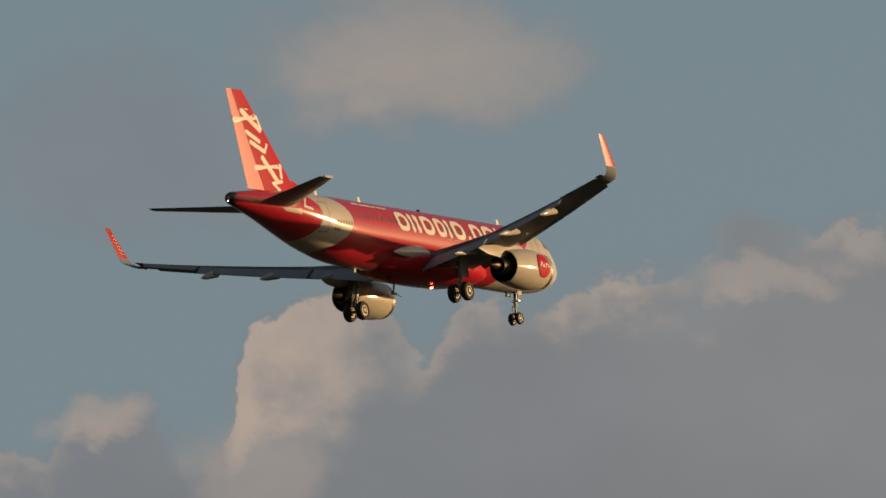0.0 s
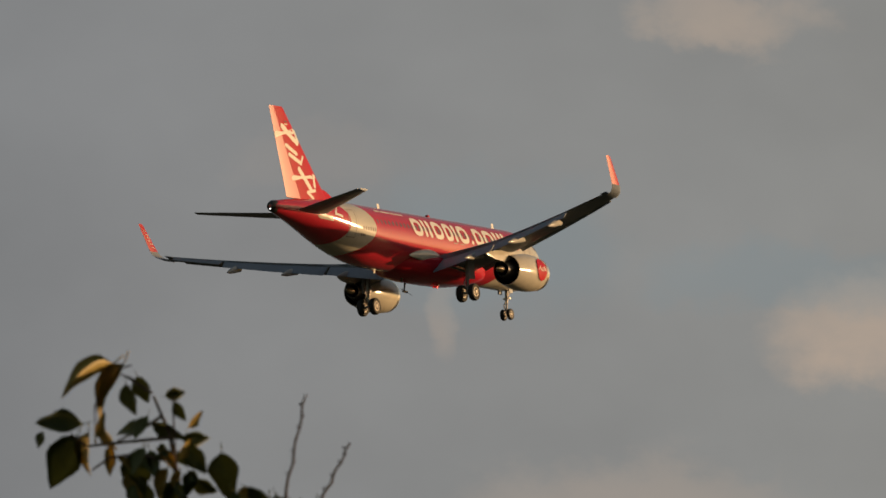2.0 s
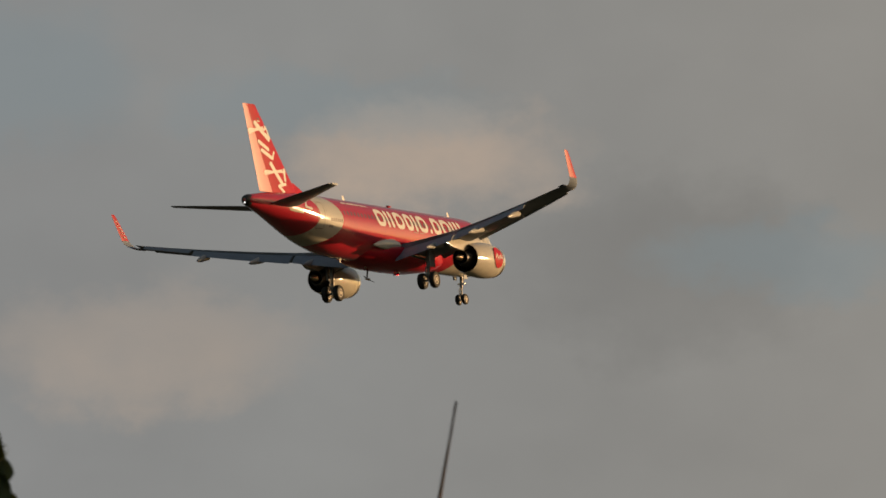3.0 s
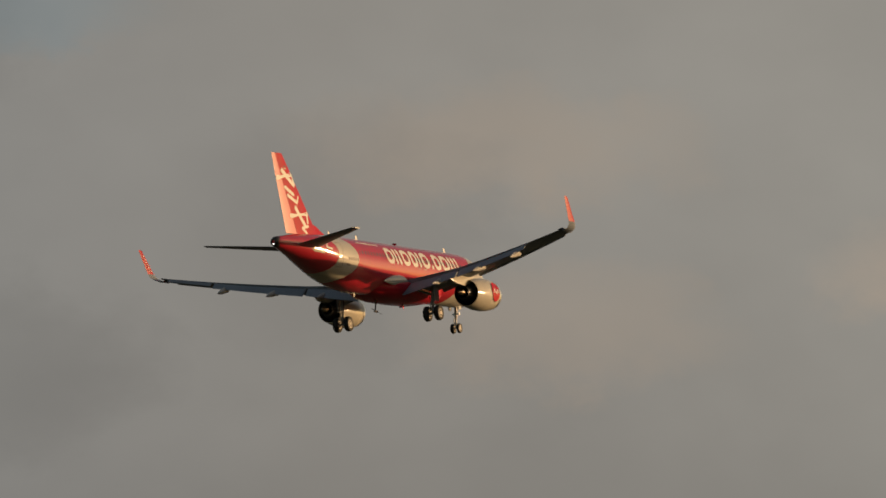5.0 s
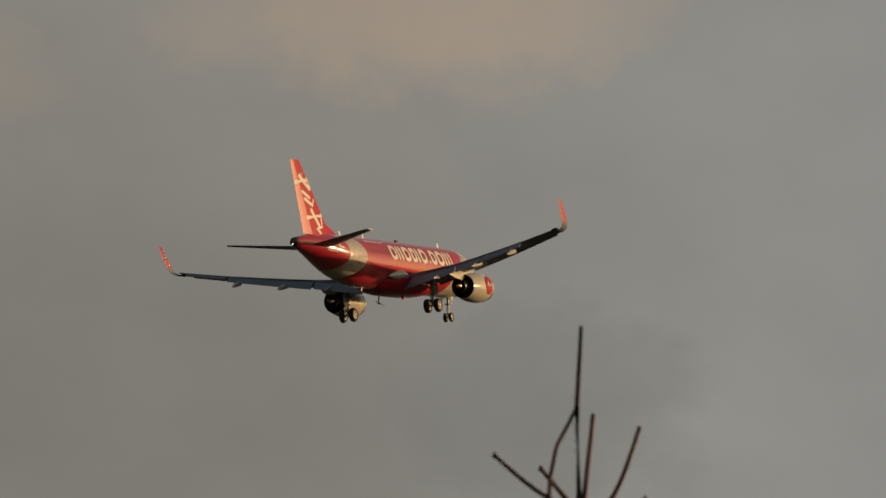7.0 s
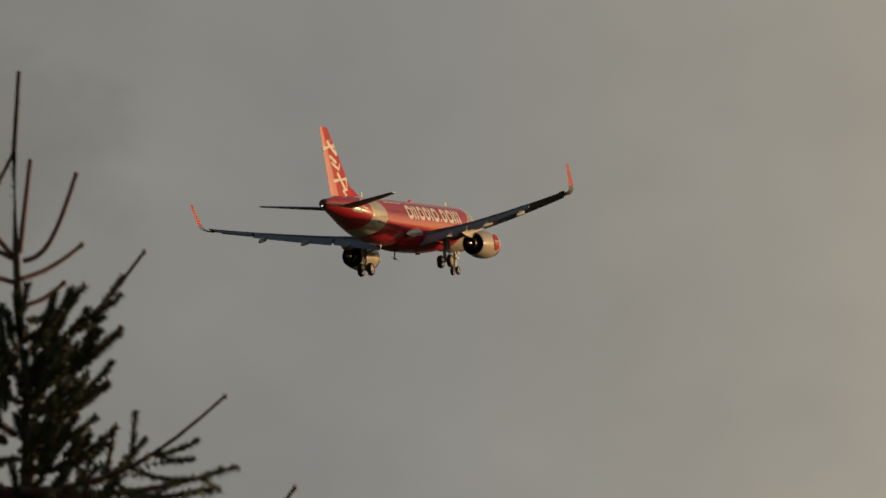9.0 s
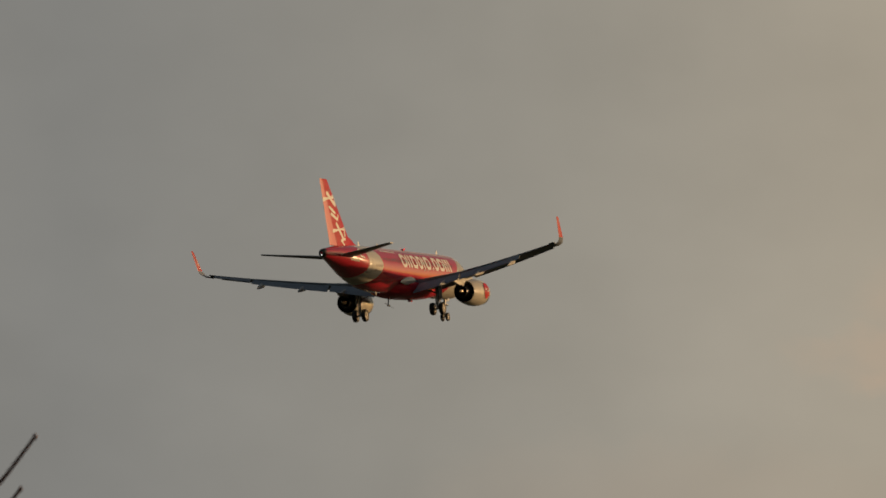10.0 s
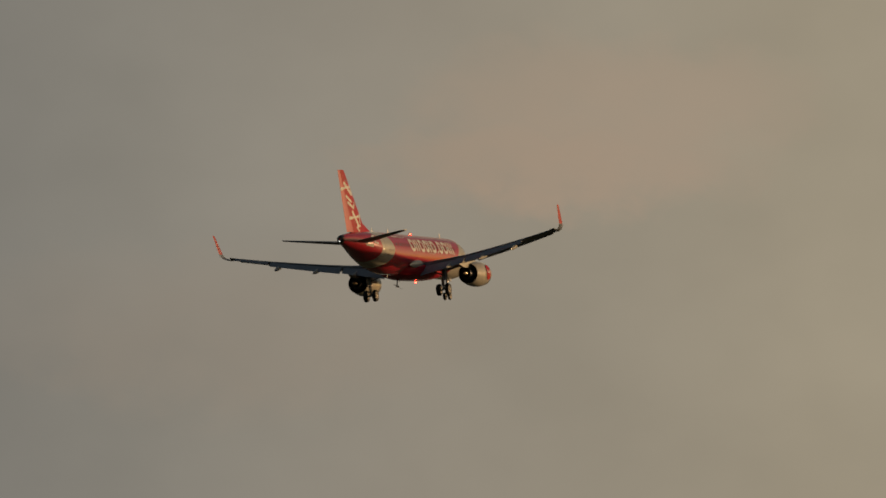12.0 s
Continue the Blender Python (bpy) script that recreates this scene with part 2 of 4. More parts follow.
M_HOT = surface("exhaust_metal", (0.62, 0.47, 0.31), 0.22, 1.0, 0.2, 5.0)
M_BLACK = surface("duct_lining", (0.02, 0.02, 0.022), 0.6, 0.0, 0.2, 6.0)
M_TYRE = surface("tyre_rubber", (0.022, 0.021, 0.02), 0.75, 0.0, 0.25, 9.0, bump=0.2)
M_HUB = surface("wheel_hub", (0.21, 0.19, 0.165), 0.45, 0.4, 0.15, 8.0)
M_STRUT = surface("gear_steel", (0.34, 0.32, 0.29), 0.45, 0.4, 0.15, 8.0)
M_GLASS = surface("window_glass", (0.13, 0.105, 0.105), 0.25, 0.0, 0.1, 4.0)
M_LINE = surface("door_seal", (0.20, 0.16, 0.14), 0.5, 0.0, 0.1, 4.0)
M_BEACON = surface("red_beacon", (1.0, 0.06, 0.03), 0.3, 0.0, 0.0, 3.0, glow=40.0)
M_WHITELAMP = surface("white_lamp", (1.0, 0.96, 0.9), 0.3, 0.0, 0.0, 3.0, glow=2.5)
M_LENS = surface("lamp_glass", (0.25, 0.04, 0.03), 0.15, 0.0, 0.1, 4.0)
M_BARK = surface("twig_bark", (0.085, 0.06, 0.042), 0.85, 0.0, 0.35, 20.0, bump=0.6)
M_SHOOT = surface("shoot_bark", (0.17, 0.085, 0.07), 0.8, 0.0, 0.35, 20.0, bump=0.6)
M_NEEDLE = surface("spruce_needles", (0.06, 0.085, 0.04), 0.6, 0.0, 0.35, 25.0)
M_LEAF = surface("autumn_leaf", (0.085, 0.10, 0.032), 0.5, 0.0, 0.4, 40.0)
M_LEAFY = surface("yellowing_leaf", (0.34, 0.25, 0.06), 0.5, 0.0, 0.4, 40.0)
M_GRASS = surface("meadow", (0.028, 0.033, 0.016), 0.9, 0.0, 0.3, 0.05, bump=0.4)


# ---- helpers for building ----
def part(name, bm, material, parent, label="", smooth=35):
    me = bpy.data.meshes.new(name)
    bmesh.ops.recalc_face_normals(bm, faces=bm.faces)
    bm.to_mesh(me)
    bm.free()
    me.materials.append(material)
    if smooth:
        me.shade_smooth()
        me.set_sharp_from_angle(angle=radians(smooth))
    ob = new(name, me)
    ob.parent = parent
    return tagged(ob, label)


def twin(ob, name, m, parent=None):
    """Another part on the same mesh, at the pose m."""
    o = new(name, ob.data)
    o.parent = parent or ob.parent
    o.matrix_basis = m
    if "label" in ob:
        o["label"] = ob["label"]
    return o


def loft(bm, rings, ends=True):
    loops = [[bm.verts.new(p) for p in ring] for ring in rings]
    n = len(loops[0])
    for a, b in zip(loops, loops[1:]):
        for i in range(n):
            bm.faces.new((a[i], a[(i + 1) % n], b[(i + 1) % n], b[i]))
    if ends:
        bm.faces.new(loops[0])
        bm.faces.new(loops[-1][::-1])
    return bm


def rod(bm, a, b, ra, rb=None, n=8):
    """A round rod from a to b, capped."""
    a, b = Vector(a), Vector(b)
    rb = ra if rb is None else rb
    q = (b - a).to_track_quat("Z", "Y")
    ring = [Vector((math.cos(2 * math.pi * i / n), math.sin(2 * math.pi * i / n), 0)) for i in range(n)]
    loft(bm, [[a + q @ (v * ra) for v in ring], [b + q @ (v * rb) for v in ring]])
    return bm


def tube(bm, pts, radii, n=6):
    """A tapered, bent tube through pts."""
    rings = []
    for i, p in enumerate(pts):
        d = Vector(pts[min(i + 1, len(pts) - 1)]) - Vector(pts[max(i - 1, 0)])
        q = d.to_track_quat("Z", "Y")
        rings.append([Vector(p) + q @ Vector((math.cos(2 * math.pi * k / n) * radii[i], math.sin(2 * math.pi * k / n) * radii[i], 0)) for k in range(n)])
    return loft(bm, rings)


def box(bm, lo, hi, bevel=0.0):
    lo, hi = Vector(lo), Vector(hi)
    c, s = (lo + hi) / 2, hi - lo
    g = bmesh.ops.create_cube(bm, size=1.0, matrix=Matrix.Translation(c) @ Matrix.Diagonal((*s, 1)))
    if bevel:
        edges = list({e for v in g["verts"] for e in v.link_edges})
        bmesh.ops.bevel(bm, geom=edges, offset=bevel, segments=2, affect="EDGES")
    return bm


def spin(bm, profile, axis_y, axis_z, n=40):
    """A shell turned about the fore-and-aft axis; profile of (station, radius)."""
    rings = [[(18 - s, axis_y + r * math.cos(2 * math.pi * i / n), axis_z + r * math.sin(2 * math.pi * i / n)) for i in range(n)] for s, r in profile]
    return loft(bm, rings, ends=False)


def at(s, y, z):
    """A place on the airplane: station aft of the nose, to port, up from the cabin's axis."""
    return Vector((18.0 - s, y, z))


# ---- the airplane ----
FUS = [(0.0, -0.40, -0.50, 0.05), (0.3, -0.02, -0.90, 0.40), (0.8, 0.36, -1.24, 0.72), (1.5, 0.76, -1.56, 1.08), (2.3, 1.25, -1.79, 1.42),
       (3.2, 1.72, -1.92, 1.68), (4.5, 2.0, -2.03, 1.90), (6.0, 2.07, -2.07, 1.975), (24.0, 2.07, -2.07, 1.975), (26.0, 2.07, -1.96, 1.97),
       (28.0, 2.06, -1.63, 1.91), (30.0, 2.03, -1.13, 1.74), (32.0, 1.96, -0.56, 1.45), (34.0, 1.82, -0.02, 1.08), (35.5, 1.68, 0.32, 0.78),
       (36.7, 1.52, 0.58, 0.53), (37.35, 1.39, 0.72, 0.37), (37.57, 1.28, 0.82, 0.23)]


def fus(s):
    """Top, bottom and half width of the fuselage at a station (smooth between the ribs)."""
    i = max(k for k in range(len(FUS) - 1) if FUS[k][0] <= max(s, 0.0))
    p1, p2 = FUS[i], FUS[i + 1]
    p0, p3 = FUS[max(i - 1, 0)], FUS[min(i + 2, len(FUS) - 1)]
    h = p2[0] - p1[0]
    u = min(max((s - p1[0]) / h, 0), 1)
    out = []
    for k in (1, 2, 3):
        def slope(a, b):
            return (b[k] - a[k]) / (b[0] - a[0]) if b[0] > a[0] else 0.0
        d, dl, dr = slope(p1, p2), slope(p0, p1), slope(p2, p3)
        m1 = 0.0 if dl * d <= 0 and i else 2 * dl * d / (dl + d) if i else d * 1.6
        m2 = 0.0 if dr * d <= 0 else 2 * dr * d / (dr + d)
        out.append((2 * u**3 - 3 * u**2 + 1) * p1[k] + (u**3 - 2 * u**2 + u) * h * m1 + (3 * u**2 - 2 * u**3) * p2[k] + (u**3 - u**2) * h * m2)
    return out


def skin(s, z, side, lift=0.012):
    """A place on the fuselage's skin; side -1 starboard, 1 port."""
    top, bot, hw = fus(s)
    c, hh = (top + bot) / 2, (top - bot) / 2
    v = min(max((z - c) / hh, -0.995), 0.995)
    y = hw * math.sqrt(1 - v * v)
    n = Vector((0, y / hw**2, v * hh / hh**2)).normalized()
    return Vector((18 - s, side * (y + n.y * lift), c + v * hh + n.z * lift))


def foil(le, chord, z, f0=0.0, f1=1.0, tc=0.12, n=9, camber=0.015):
    """Closed outline of an airfoil's slice as (station, height)."""
    def half(f):
        return 5 * tc * chord * (0.2969 * math.sqrt(f) - 0.126 * f - 0.3516 * f * f + 0.2843 * f**3 - 0.1030 * f**4)
    fr = [f0 + (f1 - f0) * (0.5 - 0.5 * math.cos(math.pi * i / n)) for i in range(n + 1)]
    up = [(le + f * chord, z + camber * chord * math.sin(math.pi * f) + half(f) + 0.004) for f in reversed(fr)]
    dn = [(le + f * chord, z + camber * chord * math.sin(math.pi * f) - half(f) - 0.004) for f in fr]
    return up + (dn[1:] if f0 == 0.0 else dn)


def lead(y):
    return 12.65 + (y - 2.0) * 0.52


def trail(y):
    return 18.95 - (y - 2.0) * 0.04 if y < 6.4 else 18.774 + (y - 6.4) * 0.298


def rise(y):
    return -1.30 + 0.105 * (y - 2.0) + 0.0029 * (y - 2.0) ** 2


def wing_slice(bm, side, ys, f0, f1):
    rings = []
    for y in ys:
        c = trail(y) - lead(y)
        tc = 0.15 - 0.004 * min(y, 12)
        rings.append([at(s, side * y, z + 0.23 * (s - lead(y)) / c) for s, z in foil(lead(y), c, rise(y), f0, f1, tc)])
    return loft(bm, rings)


def moved_panel(bm, side, ys, f_at, drop, size, angle, tc=0.13, aft=0.0):
    """A control surface or flap: an own small airfoil hung at a fraction of the chord and turned trailing edge down."""
    a = radians(angle)
    rings = []
    for y in ys:
        c = trail(y) - lead(y)
        s0, z0 = lead(y) + (f_at + aft) * c, rise(y) - drop * c + 0.23 * f_at
        ring = []
        for s, z in foil(0.0, size * c, 0.0, 0.0, 1.0, tc):
            ring.append(at(s0 + s * math.cos(a) + z * math.sin(a), side * y, z0 - s * math.sin(a) + z * math.cos(a)))
        rings.append(ring)
    return loft(bm, rings)


def canoe(bm, s0, s1, y, z, w, h, tilt=0.0, n=14):
    """A long drop-shaped fairing."""
    rings = []
    for i in range(11):
        u = i / 10
        r = max(0.03, math.sin(math.pi * u**0.8) ** 0.7 if 0 < u < 1 else 0.03)
        s = s0 + (s1 - s0) * u
        zz = z - tilt * max(0.0, u - 0.35)
        rings.append([at(s, y + w * r * math.cos(2 * math.pi * k / n), zz + h * r * math.sin(2 * math.pi * k / n)) for k in range(n)])
    return loft(bm, rings)


def decal(name, outline, place, material, parent, label=""):
    """A thin painted patch: a convex outline in its own plane, laid on a surface by place()."""
    bm = bmesh.new()
    cx, cy = sum(p[0] for p in outline) / len(outline), sum(p[1] for p in outline) / len(outline)
    mid = bm.verts.new(place(cx, cy))
    rings = [[bm.verts.new(place(cx + (x - cx) * k, cy + (y - cy) * k)) for x, y in outline] for k in (0.5, 1.0)]
    n = len(outline)
    for i in range(n):
        j = (i + 1) % n
        bm.faces.new((mid, rings[0][i], rings[0][j]))
        bm.faces.new((rings[0][i], rings[1][i], rings[1][j], rings[0][j]))
    return part(name, bm, material, parent, label)


def ring_decal(name, cx, cy, rx, ry, stroke, place, material, parent, label=""):
    bm = bmesh.new()
    n = 24
    def loop(k):
        out = []
        for i in range(n):
            a = 2 * math.pi * i / n
            ca, sa = math.cos(a), math.sin(a)
            p = 0.7
            out.append(bm.verts.new(place(cx + (rx - k) * math.copysign(abs(ca) ** p, ca), cy + (ry - k) * math.copysign(abs(sa) ** p, sa))))
        return out
    a, m, b = loop(0.0), loop(stroke / 2), loop(stroke)
    for u, v in ((a, m), (m, b)):
        for i in range(n):
            bm.faces.new((u[i], u[(i + 1) % n], v[(i + 1) % n], v[i]))
    return part(name, bm, material, parent, label)


def capsule(x0, y0, x1, y1, w0, w1=None, n=5):
    """Outline of a rounded stroke."""
    w1 = w0 if w1 is None else w1
    a = math.atan2(y1 - y0, x1 - x0)
    out = []
    for k in range(n + 1):
        b = a + math.pi / 2 + math.pi * k / n
        out.append((x0 + w0 / 2 * math.cos(b), y0 + w0 / 2 * math.sin(b)))
    for k in range(n + 1):
        b = a - math.pi / 2 + math.pi * k / n
        out.append((x1 + w1 / 2 * math.cos(b), y1 + w1 / 2 * math.sin(b)))
    return out


def wheel(parent, s, y, z, r, w, name="wheel"):
    """Tyre and hub on a cross axle."""
    def turned(bm, prof, n=28):
        rings = [[at(s + rr * math.cos(2 * math.pi * i / n), y + yy, z + rr * math.sin(2 * math.pi * i / n)) for i in range(n)] for yy, rr in prof]
        return loft(bm, rings)
    h = w / 2
    tyre = part(name, turned(bmesh.new(), [(-h * 0.8, r * 0.55), (-h, r * 0.75), (-h * 0.85, r * 0.92), (-h * 0.5, r * 0.99), (0, r), (h * 0.5, r * 0.99),
                                           (h * 0.85, r * 0.92), (h, r * 0.75), (h * 0.8, r * 0.55)]), M_TYRE, parent, "black rubber tyre with pale metal hub")
    part("hub", turned(bmesh.new(), [(-h * 0.86, r * 0.12), (-h * 0.9, r * 0.2), (-h * 0.7, r * 0.3), (-h * 0.84, r * 0.5), (-h * 0.78, r * 0.57),
                                     (h * 0.78, r * 0.57), (h * 0.84, r * 0.5), (h * 0.7, r * 0.3), (h * 0.9, r * 0.2), (h * 0.86, r * 0.12)]), M_HUB, tyre)
    return tyre


def build_airplane():
    plane = tagged(new("airplane"), "red and cream twin-engine airliner with gear and flaps down", "airplane")
    # fuselage
    bm = bmesh.new()
    n = 56
    stations = [0.0, 0.08, 0.3, 0.55, 0.8, 1.1, 1.5, 1.9, 2.3, 2.75, 3.2, 3.8, 4.5, 5.2, 6, 9, 12, 15, 18, 21, 24] + [24 + 0.5 * k for k in range(1, 27)] + [37.35, 37.57]
    rings = []
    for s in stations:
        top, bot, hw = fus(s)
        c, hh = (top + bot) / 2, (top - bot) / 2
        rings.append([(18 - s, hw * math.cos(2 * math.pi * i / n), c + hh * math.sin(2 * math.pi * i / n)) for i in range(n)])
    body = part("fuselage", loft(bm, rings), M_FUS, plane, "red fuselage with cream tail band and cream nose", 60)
    bm = spin(bmesh.new(), [(37.05, 0.43), (37.3, 0.385), (37.5, 0.30), (37.62, 0.2), (37.62, 0.13), (37.4, 0.12)], 0, 1.06, 20)
    part("tail_exhaust", bm, M_DARK, plane, "dark exhaust ring of the tail cone")
    bm = bmesh.new()
    bmesh.ops.create_uvsphere(bm, u_segments=12, v_segments=8, radius=0.05, matrix=Matrix.Translation(at(37.62, 0, 0.86)))
    part("tail_light", bm, M_WHITELAMP, plane, "small white tail light")
    # belly fairing
    bm = bmesh.new()
    rings = []
    for s, hw, bot in ((10.2, 1.3, -1.95), (11.2, 1.75, -2.2), (12.6, 2.12, -2.36), (15, 2.22, -2.42), (18, 2.2, -2.42), (19.8, 2.0, -2.34), (21.2, 1.6, -2.18), (22.2, 1.1, -1.98)):
        rings.append([at(s, hw * math.copysign(abs(math.cos(2 * math.pi * i / 32)) ** 0.75, math.cos(2 * math.pi * i / 32)),
                         -1.35 + (bot + 1.35) * -math.copysign(abs(math.sin(2 * math.pi * i / 32)) ** 0.75, math.sin(2 * math.pi * i / 32)) * (1.0 if math.sin(2 * math.pi * i / 32) < 0 else 0.45)) for i in range(32)])
    part("belly_fairing", loft(bm, rings), M_RED, plane, "red belly fairing under the wing roots", 60)
    for side in (-1, 1):
        bm = canoe(bmesh.new(), 17.6, 22.0, side * 1.86, -0.98, 0.20, 0.40, 0.35)
        part("root_fairing", bm, M_CREAM, plane, "pale grey fillet behind the wing root", 60)

    # cabin windows, shared mesh where the cabin is straight
    def window_mesh(side):
        pts = [(0.115 * math.copysign(abs(math.cos(a)) ** 0.6, math.cos(a)), 0.17 * math.copysign(abs(math.sin(a)) ** 0.6, math.sin(a))) for a in [2 * math.pi * k / 16 for k in range(16)]]
        return decal("window", pts, lambda x, y: skin(15 - x, 0.76 + y, side, 0.012) - at(15, 0, 0), M_GLASS, plane)
    for side in (-1, 1):
        first = None
        for k in range(39):
            s = 7.4 + 0.5334 * k
            top, bot, hw = fus(s)
            dy = -side * (1.975 - hw) * 0.97
            if first is None:
                first = window_mesh(side)
                first.matrix_basis = Matrix.Translation(at(s, dy, 0))
            else:
                twin(first, "window", Matrix.Translation(at(s, dy, 0)))
        # doors: four at the corners of the cabin, and the exits over the wing
        for s0, s1, z0, z1 in ((4.7, 5.55, -0.62, 1.25), (29.05, 29.85, -0.55, 1.28), (14.2, 14.75, 0.1, 1.1), (15.1, 15.65, 0.1, 1.1)):
            bm = bmesh.new()
            def strip(pa, pb, wd):
                m = 6
                for k in range(m):
                    u, v = k / m, (k + 1) / m
                    a, b = [(pa[0] + (pb[0] - pa[0]) * t, pa[1] + (pb[1] - pa[1]) * t) for t in (u, v)]
                    dx, dz = (wd, 0) if pa[0] == pb[0] else (0, wd)
                    bm.faces.new([bm.verts.new(skin(x, z, side, 0.010)) for x, z in ((a[0] - dx, a[1] - dz), (b[0] - dx, b[1] - dz), (b[0] + dx, b[1] + dz), (a[0] + dx, a[1] + dz))])
            for pa, pb in (((s0, z0), (s0, z1)), ((s1, z0), (s1, z1)), ((s0, z0), (s1, z0)), ((s0, z1), (s1, z1))):
                strip(pa, pb, 0.025)
            d = part("door", bm, M_LINE, plane, "cabin door outlined by its seal", 0)
            if s1 - s0 > 0.6:
                decal("handle", [((s0 + s1) / 2 + x, z0 + 0.75 + z) for x, z in ((-.12, -.03), (.12, -.03), (.12, .03), (-.12, .03))], lambda x, z: skin(x, z, side, 0.016), M_SILVER, d)
        # cockpit glass
        for s0, z0 in ((2.25, 0.75), (2.8, 0.78), (3.35, 0.85)):
            decal("cockpit_window", [(s0 - .22, z0 - .2), (s0 + .22, z0 - .2), (s0 + .2, z0 + .3), (s0 - .1, z0 + .28)], lambda x, z: skin(x, z, side, 0.014), M_GLASS, plane)

        # the big mark along the cabin, as plain shapes
        def on_skin(x, z):
            return skin(x, z, side, 0.022)
        def mark(shape, s, z, w, h, a=0.0):
            s = s if side < 0 else 28.4 - s
            if shape == "ring":
                ring_decal("logo_mark", s, z, w / 2, h / 2, 0.30, on_skin, M_PALE, plane, "plain cream shape of a painted logo")
            else:
                decal("logo_mark", capsule(s, z - h / 2 + w / 2, s, z + h / 2 - w / 2, w), on_skin, M_PALE, plane, "plain cream shape of a painted logo")
        x = 21.2
        for shape, w in (("ring", 1.35), ("bar", 0.36), ("bar", 0.42), ("ring", 1.35), ("ring", 1.1), ("bar", 0.36), ("ring", 1.35), ("dot", 0.34), ("ring", 1.2), ("ring", 1.35), ("bar", 0.36), ("bar", 0.36), ("bar", 0.36)):
            if shape == "dot":
                mark("bar", x - w / 2, 0.36, 0.32, 0.33)
            else:
                mark(shape, x - w / 2, 0.82, w, 1.25)
            x -= w + 0.26
        # the slogan over the rear windows and the registration, too small to read
        x = 25.6
        for w in (0.75, 1.25, 0.5, 0.55, 0.35):
            decal("slogan_bar", [(x, 1.50), (x - w, 1.50), (x - w, 1.60), (x, 1.60)], on_skin, M_PALE, plane)
            x -= w + 0.14
        for k in range(6):
            a = 28.3 - 0.30 * k
            decal("registration_bar", [(a, 0.0), (a - 0.17, 0.0), (a - 0.17, 0.24), (a, 0.24)], on_skin, M_LINE, plane)
        for k in range(3):
            a = 28.5 - 0.2 * k
            decal("marking_bar", [(a, -0.42), (a - 0.13, -0.42), (a - 0.13, -0.25), (a, -0.25)], on_skin, M_LINE, plane)
        for (x0, z0, x1, z1, w0) in ((31.7, 1.25, 30.9, 1.5, 0.20), (30.9, 1.45, 31.35, 0.85, 0.18), (31.35, 0.85, 30.65, 0.72, 0.16)):
            decal("tail_script_mark", capsule(x0, z0, x1, z1, w0), on_skin, M_PALE, plane)

    # fin and rudder
    def fin_chord(z):
        u = (z - 1.9) / (7.95 - 1.9)
        return 29.55 + (34.95 - 29.55) * u, 35.2 + (36.75 - 35.2) * u
    def fin_half(s, z):
        le, te = fin_chord(z)
        f = min(max((s - le) / (te - le), 0.0), 1.0)
        return 5 * 0.086 * (te - le) * (0.2969 * math.sqrt(f) - 0.126 * f - 0.3516 * f * f + 0.2843 * f**3 - 0.1030 * f**4) + 0.004
    def fin_slice(f0, f1, z0, z1, gap=0.0):
        bm = bmesh.new()
        rings = []
        for k in range(7):
            z = z0 + (z1 - z0) * k / 6
            le, te = fin_chord(z)
            rings.append([at(s, y, z) for s, y in foil(le, te - le, 0.0, f0, f1, 0.086, camber=0.0)])
        return loft(bm, rings)
    part("fin", fin_slice(0.0, 0.695, 1.6, 7.92), M_RED, plane, "red tail fin with cream script marks")
    rud = fin_slice(0.705, 1.0, 1.85, 7.92)
    for v in rud.verts:
        le, te = fin_chord(v.co.z)
        v.co.y += 0.004 * max(0.0, (18 - v.co.x) - (le + 0.705 * (te - le)))
    part("rudder", rud, M_TAIL, plane, "red rudder")
    bm = bmesh.new()
    loft(bm, [[at(s, y, z) for s, y in ((27.6, 0.0), (29.4, 0.16), (32.0, 0.2), (32.0, -0.2), (29.4, -0.16))] if z < 2.2 else
              [at(s, y, z) for s, y in ((29.9, 0.0), (30.3, 0.05), (31.0, 0.06), (31.0, -0.06), (30.3, -0.05))] for z in (1.9, 2.75)])
    part("dorsal_fillet", bm, M_RED, plane)
    for side in (-1, 1):
        def on_fin(s, z):
            le, te = fin_chord(z)
            return at(s, side * (fin_half(s, z) + 0.012) + 0.004 * max(0.0, s - (le + 0.705 * (te - le))), z)
        for x0, z0, x1, z1, w in ((36.1, 6.02, 33.9, 6.35, 0.34), (35.3, 6.6, 33.5, 5.6, 0.36), (33.6, 6.35, 33.35, 5.7, 0.3), (34.95, 5.35, 33.7, 4.85, 0.26),
                                  (34.6, 4.75, 33.2, 4.25, 0.26), (33.2, 4.25, 32.9, 4.7, 0.2), (34.3, 3.2, 31.5, 3.5, 0.32), (33.5, 3.85, 32.1, 2.55, 0.34),
                                  (31.6, 3.5, 31.6, 2.85, 0.28), (32.6, 2.35, 31.6, 2.55, 0.2), (32.5, 2.3, 31.9, 1.98, 0.2)):
            decal("script_mark", capsule(x0, z0, x1, z1, w * 1.08), on_fin, M_PALE, plane, "plain cream stroke of a painted logo")
        for k, mm in enumerate((M_BLACK, M_RED, M_HUB)):
            decal("flag_bar", [(35.0, 6.98 - 0.09 * k), (34.6, 6.98 - 0.09 * k), (34.6, 6.90 - 0.09 * k), (35.0, 6.90 - 0.09 * k)], on_fin, mm, plane)

